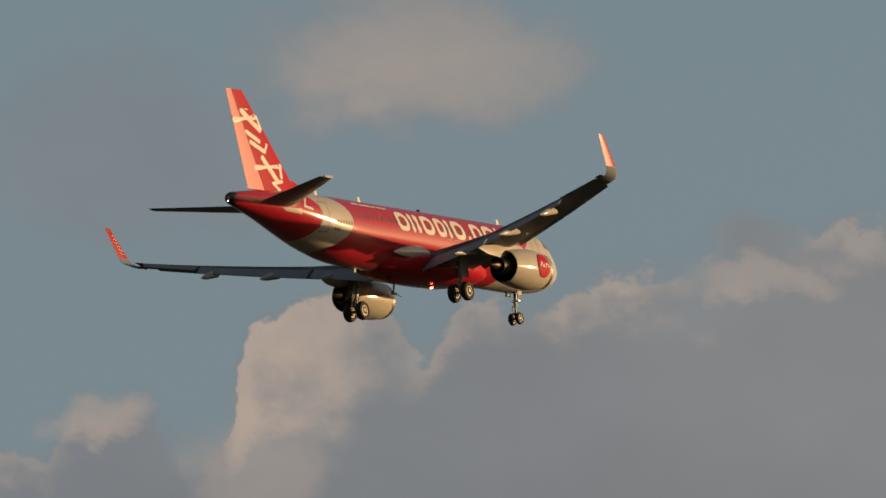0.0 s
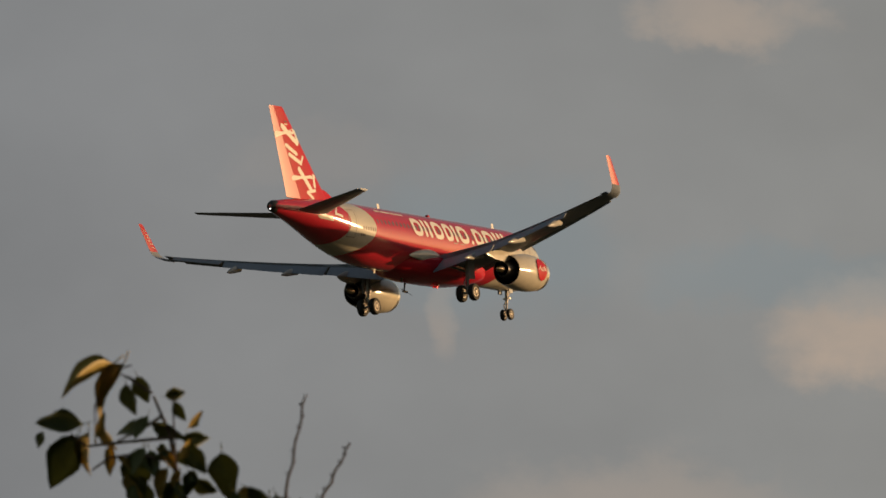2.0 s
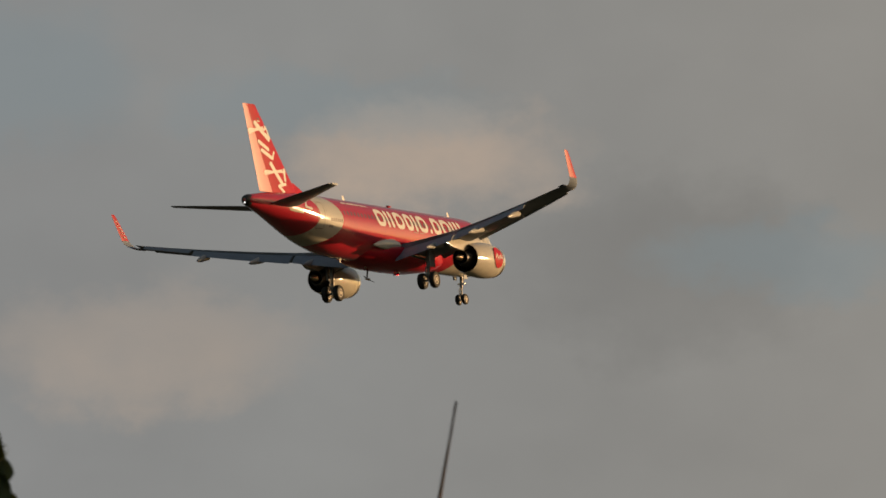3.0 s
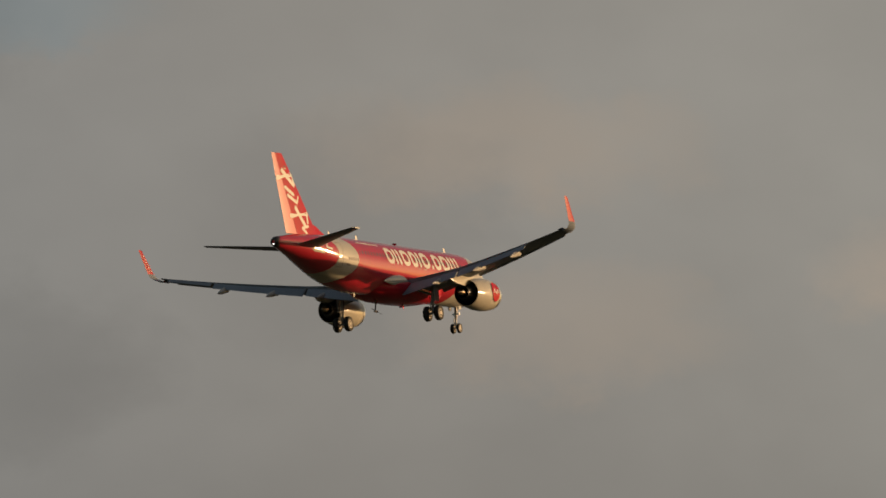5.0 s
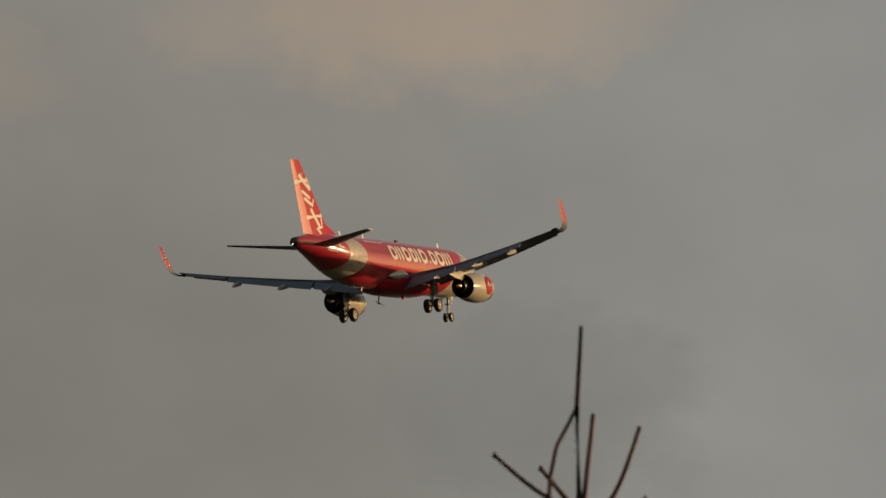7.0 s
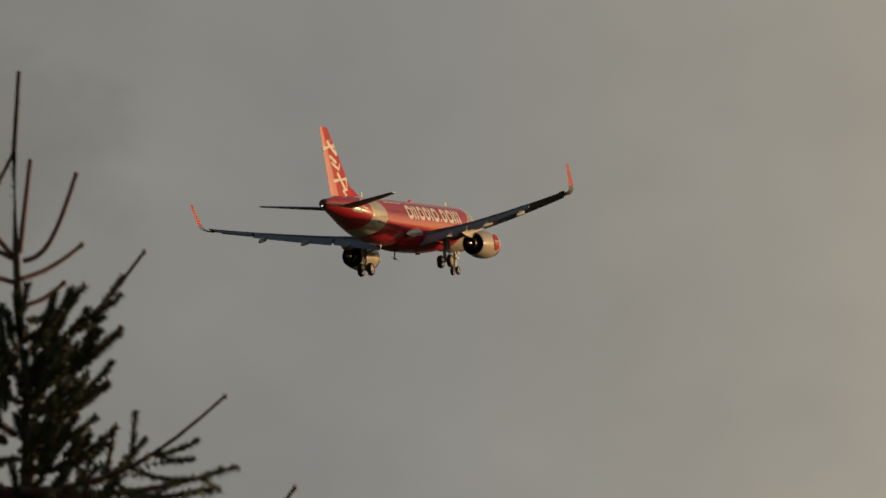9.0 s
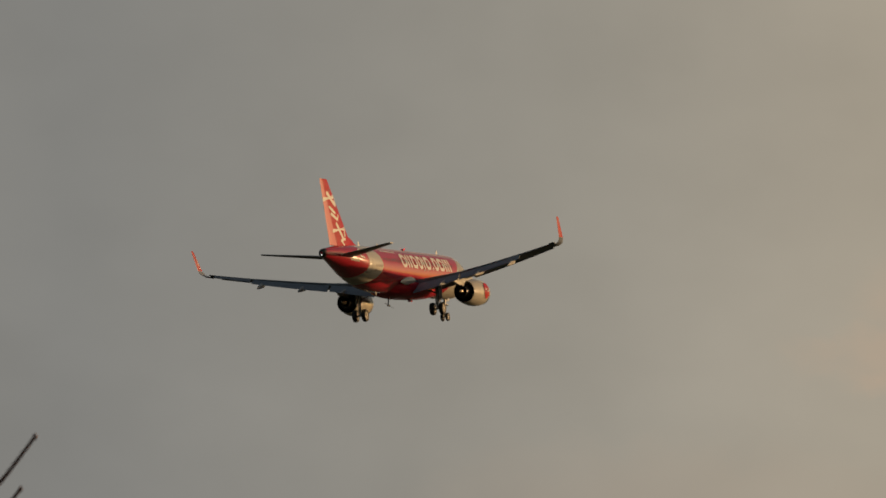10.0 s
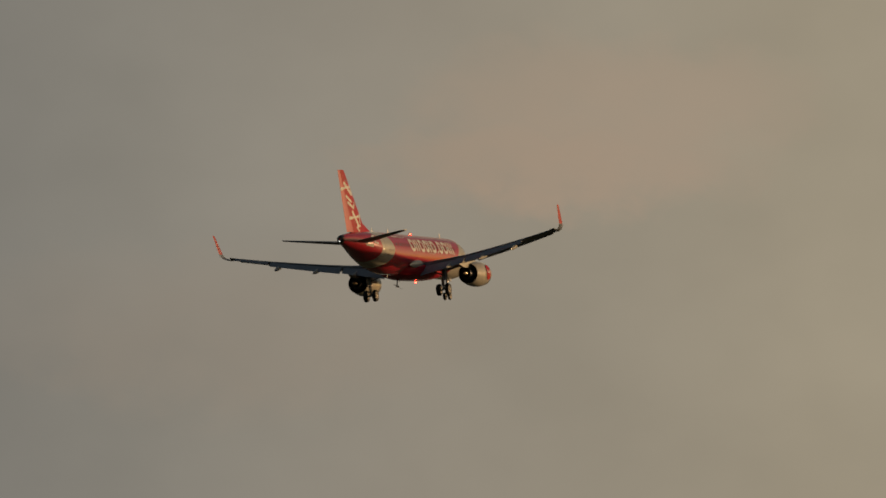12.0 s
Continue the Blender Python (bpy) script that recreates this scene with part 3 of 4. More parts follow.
    # tailplane
    for side in (-1, 1):
        bm = bmesh.new()
        rings = []
        for k in range(7):
            u = k / 6
            y = 0.35 + (6.3 - 0.35) * u
            le, te = 31.35 + (35.55 - 31.35) * u, 35.25 + (36.85 - 35.25) * u
            rings.append([at(s, side * y, z) for s, z in foil(le, te - le, 0.82 + 0.66 * u, 0.0, 0.72, 0.10, camber=-0.01)])
        stab = part("tailplane", loft(bm, rings), M_UNDER, plane, "dark grey tailplane half")
        bm = bmesh.new()
        rings = []
        for k in range(7):
            u = k / 6
            y = 0.95 + (6.2 - 0.95) * u
            uu = (y - 0.35) / 5.95
            le, te = 31.35 + 4.2 * uu, 35.25 + 1.6 * uu
            rings.append([at(s, side * y, z) for s, z in foil(le, te - le, 0.82 + 0.66 * uu, 0.73, 1.0, 0.10, camber=-0.01)])
        part("elevator", loft(bm, rings), M_UNDER, stab)
        decal("root_plate", [(31.6, 0.34), (33.0, 0.46), (33.3, 0.66), (31.7, 0.66)], lambda x, z: skin(x, z, side, 0.015), M_CREAM, plane, "cream plate under the tailplane root")

    # wings
    for side in (-1, 1):
        wing = part("wing", wing_slice(bmesh.new(), side, [1.0, 2.0, 4.2, 6.4, 8.6, 10.8, 13.2], 0.0, 0.80), M_GREY, plane, "pale grey wing with flaps and slats out")
        part("outer_wing", wing_slice(bmesh.new(), side, [13.2, 14.9, 16.45], 0.0, 0.755), M_GREY, wing)
        part("wing_tip", wing_slice(bmesh.new(), side, [16.45, 16.9], 0.0, 1.0), M_GREY, wing)
        for ys in ([1.9, 4.0, 6.3], [6.5, 9.8, 13.1]):
            part("flap", moved_panel(bmesh.new(), side, ys, 0.80, 0.02, 0.27 if ys[0] > 5 else 0.24, 37.0), M_GREY, wing, "grey flap let down for landing")
        part("aileron", moved_panel(bmesh.new(), side, [13.3, 16.4], 0.765, 0.0, 0.27, 6.0 if side < 0 else 24.0), M_UNDER, wing, "drooped grey aileron")
        for ys in ([2.6, 4.9], [6.7, 9.1], [9.15, 11.5], [11.55, 13.9], [13.95, 16.3]):
            part("slat", moved_panel(bmesh.new(), side, ys, -0.075, 0.055, 0.17, -24.0, 0.16), M_GREY, wing, "grey slat let out")
        for y, ln in ((4.9, 2.9), (8.7, 2.6), (12.3, 2.2)):
            c = trail(y) - lead(y)
            z = rise(y)
            f = part("flap_fairing", canoe(bmesh.new(), lead(y) + 0.60 * c, lead(y) + 0.60 * c + ln, side * y, z - 0.30, 0.17, 0.24, 0.55), M_FAIR, wing, "cream drop-shaped flap track fairing", 60)
        # spoilers on the top skin
        for y0, y1 in ((3.0, 5.6), (6.8, 8.6), (8.7, 10.5), (10.6, 12.4)):
            bm = bmesh.new()
            rings = []
            for y in (y0, y1):
                c = trail(y) - lead(y)
                ring = [(lead(y) + f * c, rise(y) + zz + 0.23 * f) for f, zz in ((0.66, 0.055 * c), (0.82, 0.025 * c), (0.82, 0.018 * c), (0.66, 0.045 * c))]
                rings.append([at(s, side * y, z) for s, z in ring])
            part("spoiler", loft(bm, rings), M_UNDER, wing)
        # upswept wing tip
        secs = ((16.88, 0.0, 0, 0.0, 1.50, 0.10), (17.20, 0.05, 18, 0.18, 1.42, 0.10), (17.45, 0.18, 38, 0.42, 1.30, 0.10), (17.62, 0.38, 58, 0.68, 1.18, 0.10),
                (17.70, 0.62, 75, 0.92, 1.06, 0.09), (17.80, 1.5, 82, 1.65, 0.80, 0.09), (17.90, 2.38, 84, 2.35, 0.55, 0.08), (17.91, 2.46, 85, 2.55, 0.36, 0.06))
        def tip_rings(sel):
            rings = []
            for y, dz, cant, dl, c, tc in sel:
                ca, sa = math.cos(radians(cant)), math.sin(radians(cant))
                rings.append([at(s, side * (y - q * sa), rise(16.88) + dz + q * ca) for s, q in foil(lead(16.88) + dl, c, 0.0, 0.0, 1.0, tc, camber=0.0)])
            return rings
        part("tip_blend", loft(bmesh.new(), tip_rings(secs[:5])), M_GREY, wing, "grey curved foot of the winglet", 60)
        fence = part("winglet", loft(bmesh.new(), tip_rings(secs[4:])), M_TAIL, wing, "red upswept winglet with cream marks", 60)
        for flip in (-1,):
            def on_tip(a, h):
                # a: fraction of the chord, h: height above the foot
                u = min(max((h - 0.62) / 1.76, 0.0), 1.0)
                le, c = lead(16.88) + 0.92 + 1.43 * u, 1.06 - 0.51 * u
                th = 0.09 * c * 2.2 * math.sqrt(max(a, 0.01)) * (1 - a) + 0.02
                return at(le + a * c, side * (17.70 + 0.2 * u + flip * th), rise(16.88) + h)
            for h in (0.85, 1.1, 1.3, 1.5, 1.72, 1.95):
                decal("tip_mark", capsule(0.32, h, 0.62, h + 0.06, 0.055), on_tip, M_PALE, fence)

    # engines
    def espin(bm, profile, y, z, n=40):
        return spin(bm, [(11.4 + (s - 10.25) * 0.93, r * 0.975) for s, r in profile], y, z, n)
    for side in (-1, 1):
        ey, ez = side * 5.75, -2.20
        eng = part("engine", espin(bmesh.new(), [(10.55, 0.97), (10.42, 1.02), (10.44, 1.08), (10.7, 1.17), (11.3, 1.26), (12.1, 1.30), (13.0, 1.27), (13.9, 1.17), (14.75, 1.03),
                                                (14.75, 1.00), (13.8, 1.02), (13.0, 1.02)], ey, ez), M_CREAM, plane, "cream engine nacelle with a red disc", 60)
        part("inlet_lip", espin(bmesh.new(), [(10.80, 0.95), (10.45, 0.97), (10.28, 1.03), (10.25, 1.07), (10.30, 1.11), (10.44, 1.16), (10.72, 1.185)], ey, ez), M_SILVER, eng, "bare metal inlet lip", 60)
        part("inlet_duct", espin(bmesh.new(), [(10.8, 0.95), (11.6, 1.0), (12.0, 1.01)], ey, ez), M_UNDER, eng)
        bm = espin(bmesh.new(), [(11.35, 0.02), (11.6, 0.18), (11.95, 0.3), (11.96, 1.0)], ey, ez, 32)
        part("fan", bm, M_DARK, eng, "dark fan disc with spinner")
        part("bypass_duct", espin(bmesh.new(), [(13.0, 1.015), (13.0, 0.5)], ey, ez), M_BLACK, eng)
        part("duct_liner", espin(bmesh.new(), [(13.0, 1.01), (13.8, 1.012), (14.72, 0.992)], ey, ez), M_BLACK, eng)
        part("core_cowl", espin(bmesh.new(), [(13.0, 0.80), (13.9, 0.80), (14.7, 0.68), (15.45, 0.50), (15.45, 0.46), (14.9, 0.46)], ey, ez), M_DARK, eng, "dark core cowl", 60)
        part("exhaust_cone", espin(bmesh.new(), [(14.6, 0.42), (15.2, 0.36), (15.8, 0.22), (16.25, 0.10), (16.35, 0.02)], ey, ez, 24), M_HOT, eng, "heat-stained exhaust cone", 60)
        # pylon
        bm = bmesh.new()
        rings = []
        for s, zt, zb, w in ((12.9, -1.02, -1.12, 0.06), (13.6, -0.80, -1.12, 0.2), (14.8, -0.75, -1.35, 0.24), (16.2, -0.9, -1.72, 0.22), (17.5, -1.05, -1.6, 0.17), (18.4, -1.15, -1.3, 0.05)):
            rings.append([at(s, ey + dx * w, z) for dx, z in ((-1, zb), (1, zb), (1.1, (zb + zt) / 2), (0.8, zt), (-0.8, zt), (-1.1, (zb + zt) / 2))])
        part("pylon", loft(bm, rings), M_CREAM, eng, "cream engine pylon")
        # red disc on the outer and inner flank, with plain strokes on it
        for flank in (side,):
            def on_nac(s, h):
                prof = ((10.42, 1.05), (10.7, 1.17), (11.3, 1.26), (12.1, 1.30), (13.0, 1.27), (13.9, 1.17), (14.75, 1.03))
                r = 1.1
                for (sa, a), (sb, b) in zip(prof, prof[1:]):
                    if sa <= s <= sb:
                        r = a + (b - a) * (s - sa) / (sb - sa)
                r += 0.014
                ang = h / 1.3
                return at(11.4 + (s - 10.25) * 0.93, ey + flank * r * math.cos(ang), ez + r * math.sin(ang))
            disc = decal("logo_disc", [(11.75 + 0.78 * math.cos(2 * math.pi * k / 28), 0.12 + 0.80 * math.sin(2 * math.pi * k / 28)) for k in range(28)], on_nac, M_RED, eng, "plain red disc on the nacelle")
            def on_disc(s, h):
                p = on_nac(s, h)
                return p + Vector((0, flank * 0.012, 0))
            for x0, z0, x1, z1 in ((12.3, 0.05, 12.1, 0.32), (12.1, 0.32, 11.95, 0.02), (11.85, 0.0, 11.8, 0.2), (11.65, 0.0, 11.45, 0.3), (11.45, 0.3, 11.3, 0.05), (11.2, 0.05, 11.15, 0.22)):
                decal("disc_stroke", capsule(x0, z0, x1, z1, 0.09), on_disc, M_PALE, disc)

    # main landing gear
    for side in (-1, 1):
        y = side * 3.8
        bm = bmesh.new()
        rod(bm, at(17.35, y, -1.35), at(17.6, y, -2.75), 0.17, 0.16, 14)
        rod(bm, at(17.58, y, -2.7), at(17.7, y, -3.72), 0.10, 0.10, 12)
        rod(bm, at(17.7, y - 0.62, -3.68), at(17.7, y + 0.62, -3.68), 0.085, 0.085, 12)
        gear = part("main_gear", bm, M_STRUT, plane, "steel main landing gear leg with two wheels")
        bm = bmesh.new()
        rod(bm, at(17.5, y - side * 0.1, -2.2), at(17.3, y - side * 1.75, -1.55), 0.07)
        part("side_stay", bm, M_STRUT, gear)
        bm = bmesh.new()
        rod(bm, at(17.75, y, -2.6), at(18.1, y, -3.05), 0.05)
        rod(bm, at(18.1, y, -3.05), at(17.8, y, -3.55), 0.05)
        part("torque_link", bm, M_STRUT, gear)
        bm = box(bmesh.new(), at(17.95, y + side * 0.28 - 0.02, -2.75), at(17.05, y + side * 0.28 + 0.02, -1.3), 0.015)
        part("leg_door", bm, M_UNDER, gear, "grey leg door")
        bm = bmesh.new()
        for dy in (-0.12, 0.13):
            tube(bm, [at(17.55, y + dy, -1.7), at(17.72, y + dy * 1.5, -2.4), at(17.75, y + dy, -3.1), at(17.72, y + dy * 2, -3.5)], [0.02] * 4, 5)
        part("brake_hose", bm, M_TYRE, gear)
        for dy in (-0.465, 0.465):
            wheel(gear, 17.7, y + dy, -3.68, 0.585, 0.42)
    # nose gear
    bm = bmesh.new()
    rod(bm, at(4.85, 0, -1.7), at(5.0, 0, -2.9), 0.11, 0.11, 12)
    rod(bm, at(5.0, 0, -2.85), at(5.07, 0, -3.72), 0.07, 0.07, 10)
    rod(bm, at(5.07, -0.34, -3.68), at(5.07, 0.34, -3.68), 0.05, 0.05, 10)
    gear = part("nose_gear", bm, M_STRUT, plane, "steel nose gear leg with two small wheels")
    bm = bmesh.new()
    rod(bm, at(5.0, 0, -2.6), at(4.1, 0, -1.8), 0.06)
    part("drag_stay", bm, M_STRUT, gear)
    bm = bmesh.new()
    rod(bm, at(5.12, 0, -2.8), at(5.42, 0, -3.1), 0.04)
    rod(bm, at(5.42, 0, -3.1), at(5.15, 0, -3.5), 0.04)
    part("torque_link", bm, M_STRUT, gear)
    for dy in (-0.42, 0.42):
        part("nose_door", box(bmesh.new(), at(5.35, dy - 0.02, -2.25), at(4.8, dy + 0.02, -1.93), 0.012), M_UNDER, gear, "small grey nose gear door")
    bm = bmesh.new()
    for dy in (-0.2, 0.2):
        rod(bm, at(4.8, dy, -2.55), at(4.93, dy, -2.55), 0.10, 0.07, 12)
    box(bm, at(5.0, -0.28, -2.6), at(4.9, 0.28, -2.5))
    part("taxi_light", bm, M_SILVER, gear)
    for dy in (-0.26, 0.26):
        wheel(gear, 5.07, dy, -3.68, 0.39, 0.23)

    # blade aerials, drain mast and the small turbine hanging from the belly
    def blade(s, z0, z1, chord, sweep):
        bm = bmesh.new()
        return loft(bm, [[at(a, b, z0) for a, b in foil(s, chord, 0, 0, 1, 0.12, 6, 0)], [at(a, b, z1) for a, b in foil(s + sweep, chord * 0.6, 0, 0, 1, 0.12, 6, 0)]])
    for s in (6.0, 22.2, 27.2):
        part("aerial", blade(s, 2.0, 2.46, 0.36, 0.2), M_PALE, plane, "white blade aerial")
    part("aerial", blade(19.6, -2.3, -2.62, 0.36, 0.2), M_DARK, plane)
    part("drain_mast", blade(23.4, -2.0, -2.35, 0.3, 0.2), M_DARK, plane)
    bm = bmesh.new()
    rod(bm, at(17.5, 1.0, -2.2), at(17.75, 1.0, -2.95), 0.07, 0.05)
    rat = part("ram_turbine", bm, M_DARK, plane, "small dark turbine hanging from the belly")
    bm = bmesh.new()
    rod(bm, at(17.4, 1.0, -2.98), at(17.95, 1.0, -2.98), 0.09, 0.06, 12)
    part("turbine_hub", bm, M_STRUT, rat)
    for q in (0, 1):
        bm = bmesh.new()
        d = Vector((0, math.cos(0.6), math.sin(0.6))) * (1 if q else -1)
        c = at(17.42, 1.0, -2.98)
        loft(bm, [[c + d * r + Vector((sx * w, 0, 0)) + Vector((0, -d.z, d.y)) * sy * w for sx, sy in ((-1, -.3), (1, -.1), (1, .3), (-1, .1))] for r, w in ((0.08, 0.05), (0.3, 0.07), (0.5, 0.04))])
        part("turbine_blade", bm, M_DARK, rat)
    # turning beacons over and under the cabin
    beacons = []
    for s, z, up in ((14.8, -2.46, -1), (15.6, 2.10, 1)):
        bm = bmesh.new()
        rod(bm, (0, 0, -0.06 * up), (0, 0, 0.03 * up), 0.12, 0.10, 14)
        base = part("beacon_base", bm, M_DARK, plane)
        base.matrix_basis = Matrix.Translation(at(s, 0, z))
        bm = bmesh.new()
        for y in (-0.1, 0.1):
            box(bm, (-0.03, y - 0.006, min(0.02 * up, 0.15 * up)), (0.34 if up < 0 else 0.2, y + 0.006, max(0.02 * up, 0.15 * up)))
        box(bm, (-0.05, -0.1, min(0.02 * up, 0.15 * up)), (-0.03, 0.1, max(0.02 * up, 0.17 * up)))
        lamp = part("beacon", bm, M_RED, plane, "turning anti-collision beacon with a red lamp")
        bm = bmesh.new()
        box(bm, (-0.025, -0.085, min(0.03 * up, 0.145 * up)), (0.02, 0.085, max(0.03 * up, 0.145 * up)), 0.01)
        part("beacon_lamp", bm, M_BEACON, lamp, "glowing red lamp")
        lamp.matrix_basis = Matrix.Translation(at(s, 0, z))
        beacons.append((lamp, s, z))
    for side, mm in ((-1, M_PALE), (1, M_LENS)):
        bm = bmesh.new()
        bmesh.ops.create_uvsphere(bm, u_segments=10, v_segments=6, radius=0.09, matrix=Matrix.Translation(at(20.5, side * 16.95, rise(16.9))))
        part("wingtip_light", bm, mm, plane)
    return plane, beacons


airplane, BEACONS = build_airplane()


# ---- ground ----
def build_ground():
    bm = bmesh.new()
    rings, n = [0.0, 20, 60, 150, 400, 1200, 4600], 48
    loops = [[bm.verts.new((r * math.cos(2 * math.pi * i / n), r * math.sin(2 * math.pi * i / n), 0.0)) for i in range(n)] for r in rings[1:]]
    mid = bm.verts.new((0, 0, 0))
    for i in range(n):
        bm.faces.new((mid, loops[0][i], loops[0][(i + 1) % n]))
        for a, b in zip(loops, loops[1:]):
            bm.faces.new((a[i], b[i], b[(i + 1) % n], a[(i + 1) % n]))
    tagged(part("ground", bm, M_GRASS, None, "dull green meadow reaching to the horizon"), kind="structure", category="ground")


build_ground()


# ---- trees in front of the sky ----
def stand(az, dist):
    """A pose on the ground at an azimuth; its x runs to the right as the camera sees it, its y away."""
    p = toward(az, 0.0, dist)
    return Matrix.Translation((p.x, p.y, 0.0)) @ Matrix.Rotation(-radians(az), 4, "Z")


def bend(a, b, sag, n=6, depth=0.0):
    """Points from a to b, bowed downwards (sag > 0) in the middle."""
    a, b = Vector(a), Vector(b)
    return [a.lerp(b, k / n) + Vector((0, depth * k / n, -sag * math.sin(math.pi * k / n))) for k in range(n + 1)]


def needles(verts, faces, pts, rng, per_m, length, spread=1.0):
    """Sets thin needles all round a twig."""
    for a, b in zip(pts, pts[1:]):
        a, b = Vector(a), Vector(b)
        d = b - a
        q = d.to_track_quat("Z", "Y")
        for _ in range(max(1, int(d.length * per_m))):
            t, ang = rng.random(), rng.random() * 2 * math.pi
            o = a + d * t
            out = q @ Vector((math.cos(ang), math.sin(ang), rng.uniform(0.35, 0.9)))
            out.normalize()
            tip = o + out * length * rng.uniform(0.7, 1.2)
            wd = q @ Vector((-math.sin(ang), math.cos(ang), 0)) * 0.0023
            up = out.cross(wd).normalized() * 0.0023
            k = len(verts)
            verts.extend([o + wd, o - wd + up, o - up, tip])
            faces.extend([(k, k + 1, k + 3), (k + 1, k + 2, k + 3), (k + 2, k, k + 3)])


def stuff_part(name, verts, faces, material, parent, label):
    me = bpy.data.meshes.new(name)
    me.from_pydata([tuple(v) for v in verts], [], faces)
    me.materials.append(material)
    ob = new(name, me)
    ob.parent = parent
    return tagged(ob, label, kind="stuff")


def build_spruce():
    rng = random.Random(5)
    tree = tagged(new("spruce_tree"), "young spruce with thin bare top shoots", "tree")
    tree.matrix_world = stand(9.965, 45.0)
    top = 1.7 + 45.0 * math.tan(radians(6.382))
    bm = bmesh.new()
    tube(bm, [(0, 0, 0), (0.03, 0.02, 1.5), (-0.02, 0, 3.2), (0.01, 0.0, 5.0), (0.035, 0, top - 0.95), (0.012, 0, top - 0.6), (0.004, 0, top - 0.44),
              (0.0, 0.0, top - 0.2), (0.012, 0, top)], [0.10, 0.085, 0.06, 0.035, 0.016, 0.0115, 0.0082, 0.0062, 0.005], 8)
    part("trunk", bm, M_BARK, tree, "thin brown trunk and leader")
    fol_v, fol_f = [], []

    def shoot(pts, r0, r1, dense, bud=True, length=0.014, bare=0.0):
        b = bmesh.new()
        n = len(pts)
        tube(b, pts, [r0 + (r1 - r0) * k / (n - 1) for k in range(n)], 6)
        if bud:
            bmesh.ops.create_icosphere(b, subdivisions=1, radius=r1 * 1.4, matrix=Matrix.Translation(Vector(pts[-1])) @ Matrix.Diagonal((1, 1, 1.3, 1)))
        part("branch", b, M_SHOOT, tree)
        if dense:
            cut = int(n * (1 - bare)) + 1
            needles(fol_v, fol_f, pts[:cut], rng, dense, length)

    # short knobs along the leader
    needles(fol_v, fol_f, [(0.0, 0, top - 0.44), (-0.004, 0, top - 0.2), (0.012, 0, top - 0.02)], rng, 110, 0.011)
    def up(dx, dz):
        return (dx + 0.014, 0.0, top - dz)
    # upper shoots: foot and tip (across, below the top), bow, depth, needles per metre
    for (ax, az_, bx, bz, sag, dep, dense) in (
            (0.0, 0.455, 0.026, 0.225, 0.0, 0.02, 70), (0.01, 0.475, 0.14, 0.265, 0.06, -0.05, 80),
            (-0.005, 0.475, -0.22, 0.315, 0.015, 0.08, 110), (-0.02, 0.46, -0.105, 0.352, 0.0, 0.05, 110), (0.005, 0.52, 0.155, 0.425, 0.012, 0.10, 120),
            (-0.01, 0.53, -0.16, 0.465, 0.01, -0.10, 150), (-0.09, 0.72, -0.09, 0.42, 0.0, 0.06, 120), (0.015, 0.585, 0.11, 0.525, 0.01, 0.06, 200),
            (-0.04, 0.605, -0.295, 0.472, 0.022, 0.05, 200), (-0.05, 0.60, -0.28, 0.478, 0.03, -0.08, 200)):
        shoot(bend(up(ax, az_), (bx + 0.014, dep, top - bz), sag, 8), 0.0072, 0.0053, dense * 1.3, length=0.012)
    # one shoot that rises from the lower whorl and leans onto the leader
    shoot([up(-0.09, 0.62), up(-0.088, 0.50), up(-0.082, 0.38), up(-0.065, 0.30), up(-0.03, 0.235), up(-0.014, 0.20)], 0.0072, 0.005, 100, length=0.012)
    # dense whorls, older and longer downwards
    for (ax, az_, bx, bz, sag, dep) in (
            (0.08, 0.67, 0.31, 0.453, 0.02, 0.0), (0.0, 0.63, 0.16, 0.56, 0.01, -0.2), (-0.02, 0.68, -0.225, 0.575, 0.015, -0.1), (0.02, 0.70, 0.255, 0.635, 0.02, 0.1),
            (0.03, 0.74, 0.25, 0.665, 0.015, -0.1), (0.02, 0.66, 0.12, 0.57, 0.01, 0.2), (-0.03, 0.70, -0.20, 0.69, 0.0, 0.05), (-0.05, 0.73, -0.21, 0.62, 0.02, 0.15),
            (-0.06, 0.88, -0.345, 0.735, 0.02, 0.05), (0.0, 0.80, 0.22, 0.80, 0.02, -0.2), (0.02, 0.85, 0.22, 0.765, 0.01, 0.2), (-0.02, 0.86, -0.16, 0.80, 0.0, -0.2),
            (0.0, 0.95, 0.24, 0.90, 0.03, -0.1), (0.02, 0.80, 0.12, 0.72, 0.0, -0.25), (0.0, 0.92, -0.27, 0.89, 0.02, 0.2), (0.0, 0.9, 0.15, 0.88, 0.0, 0.25),
            (0.0, 0.78, -0.1, 0.72, 0.0, 0.2), (0.0, 0.76, 0.08, 0.70, 0.0, -0.15)):
        pts = bend(up(ax * 0.5, az_ + 0.05), (bx + 0.014, dep, top - bz), sag + 0.01, 8)
        bare = 0.45 if (bx, bz) in ((0.31, 0.453), (-0.345, 0.735)) else 0.1
        shoot(pts, 0.008, 0.0045, 2100, length=0.017, bare=bare)
        # side twigs
        for k in (2, 3, 4, 5):
            o = pts[k]
            d = (pts[k + 1] - pts[k]).normalized()
            sd = Vector((d.x * 0.7 + rng.uniform(-0.4, 0.4), rng.uniform(-1, 1), rng.uniform(0.2, 0.95))).normalized()
            shoot([o, o + sd * 0.05, o + sd * 0.10 + Vector((0, 0, 0.008))], 0.0045, 0.0035, 2200, False, 0.0165)
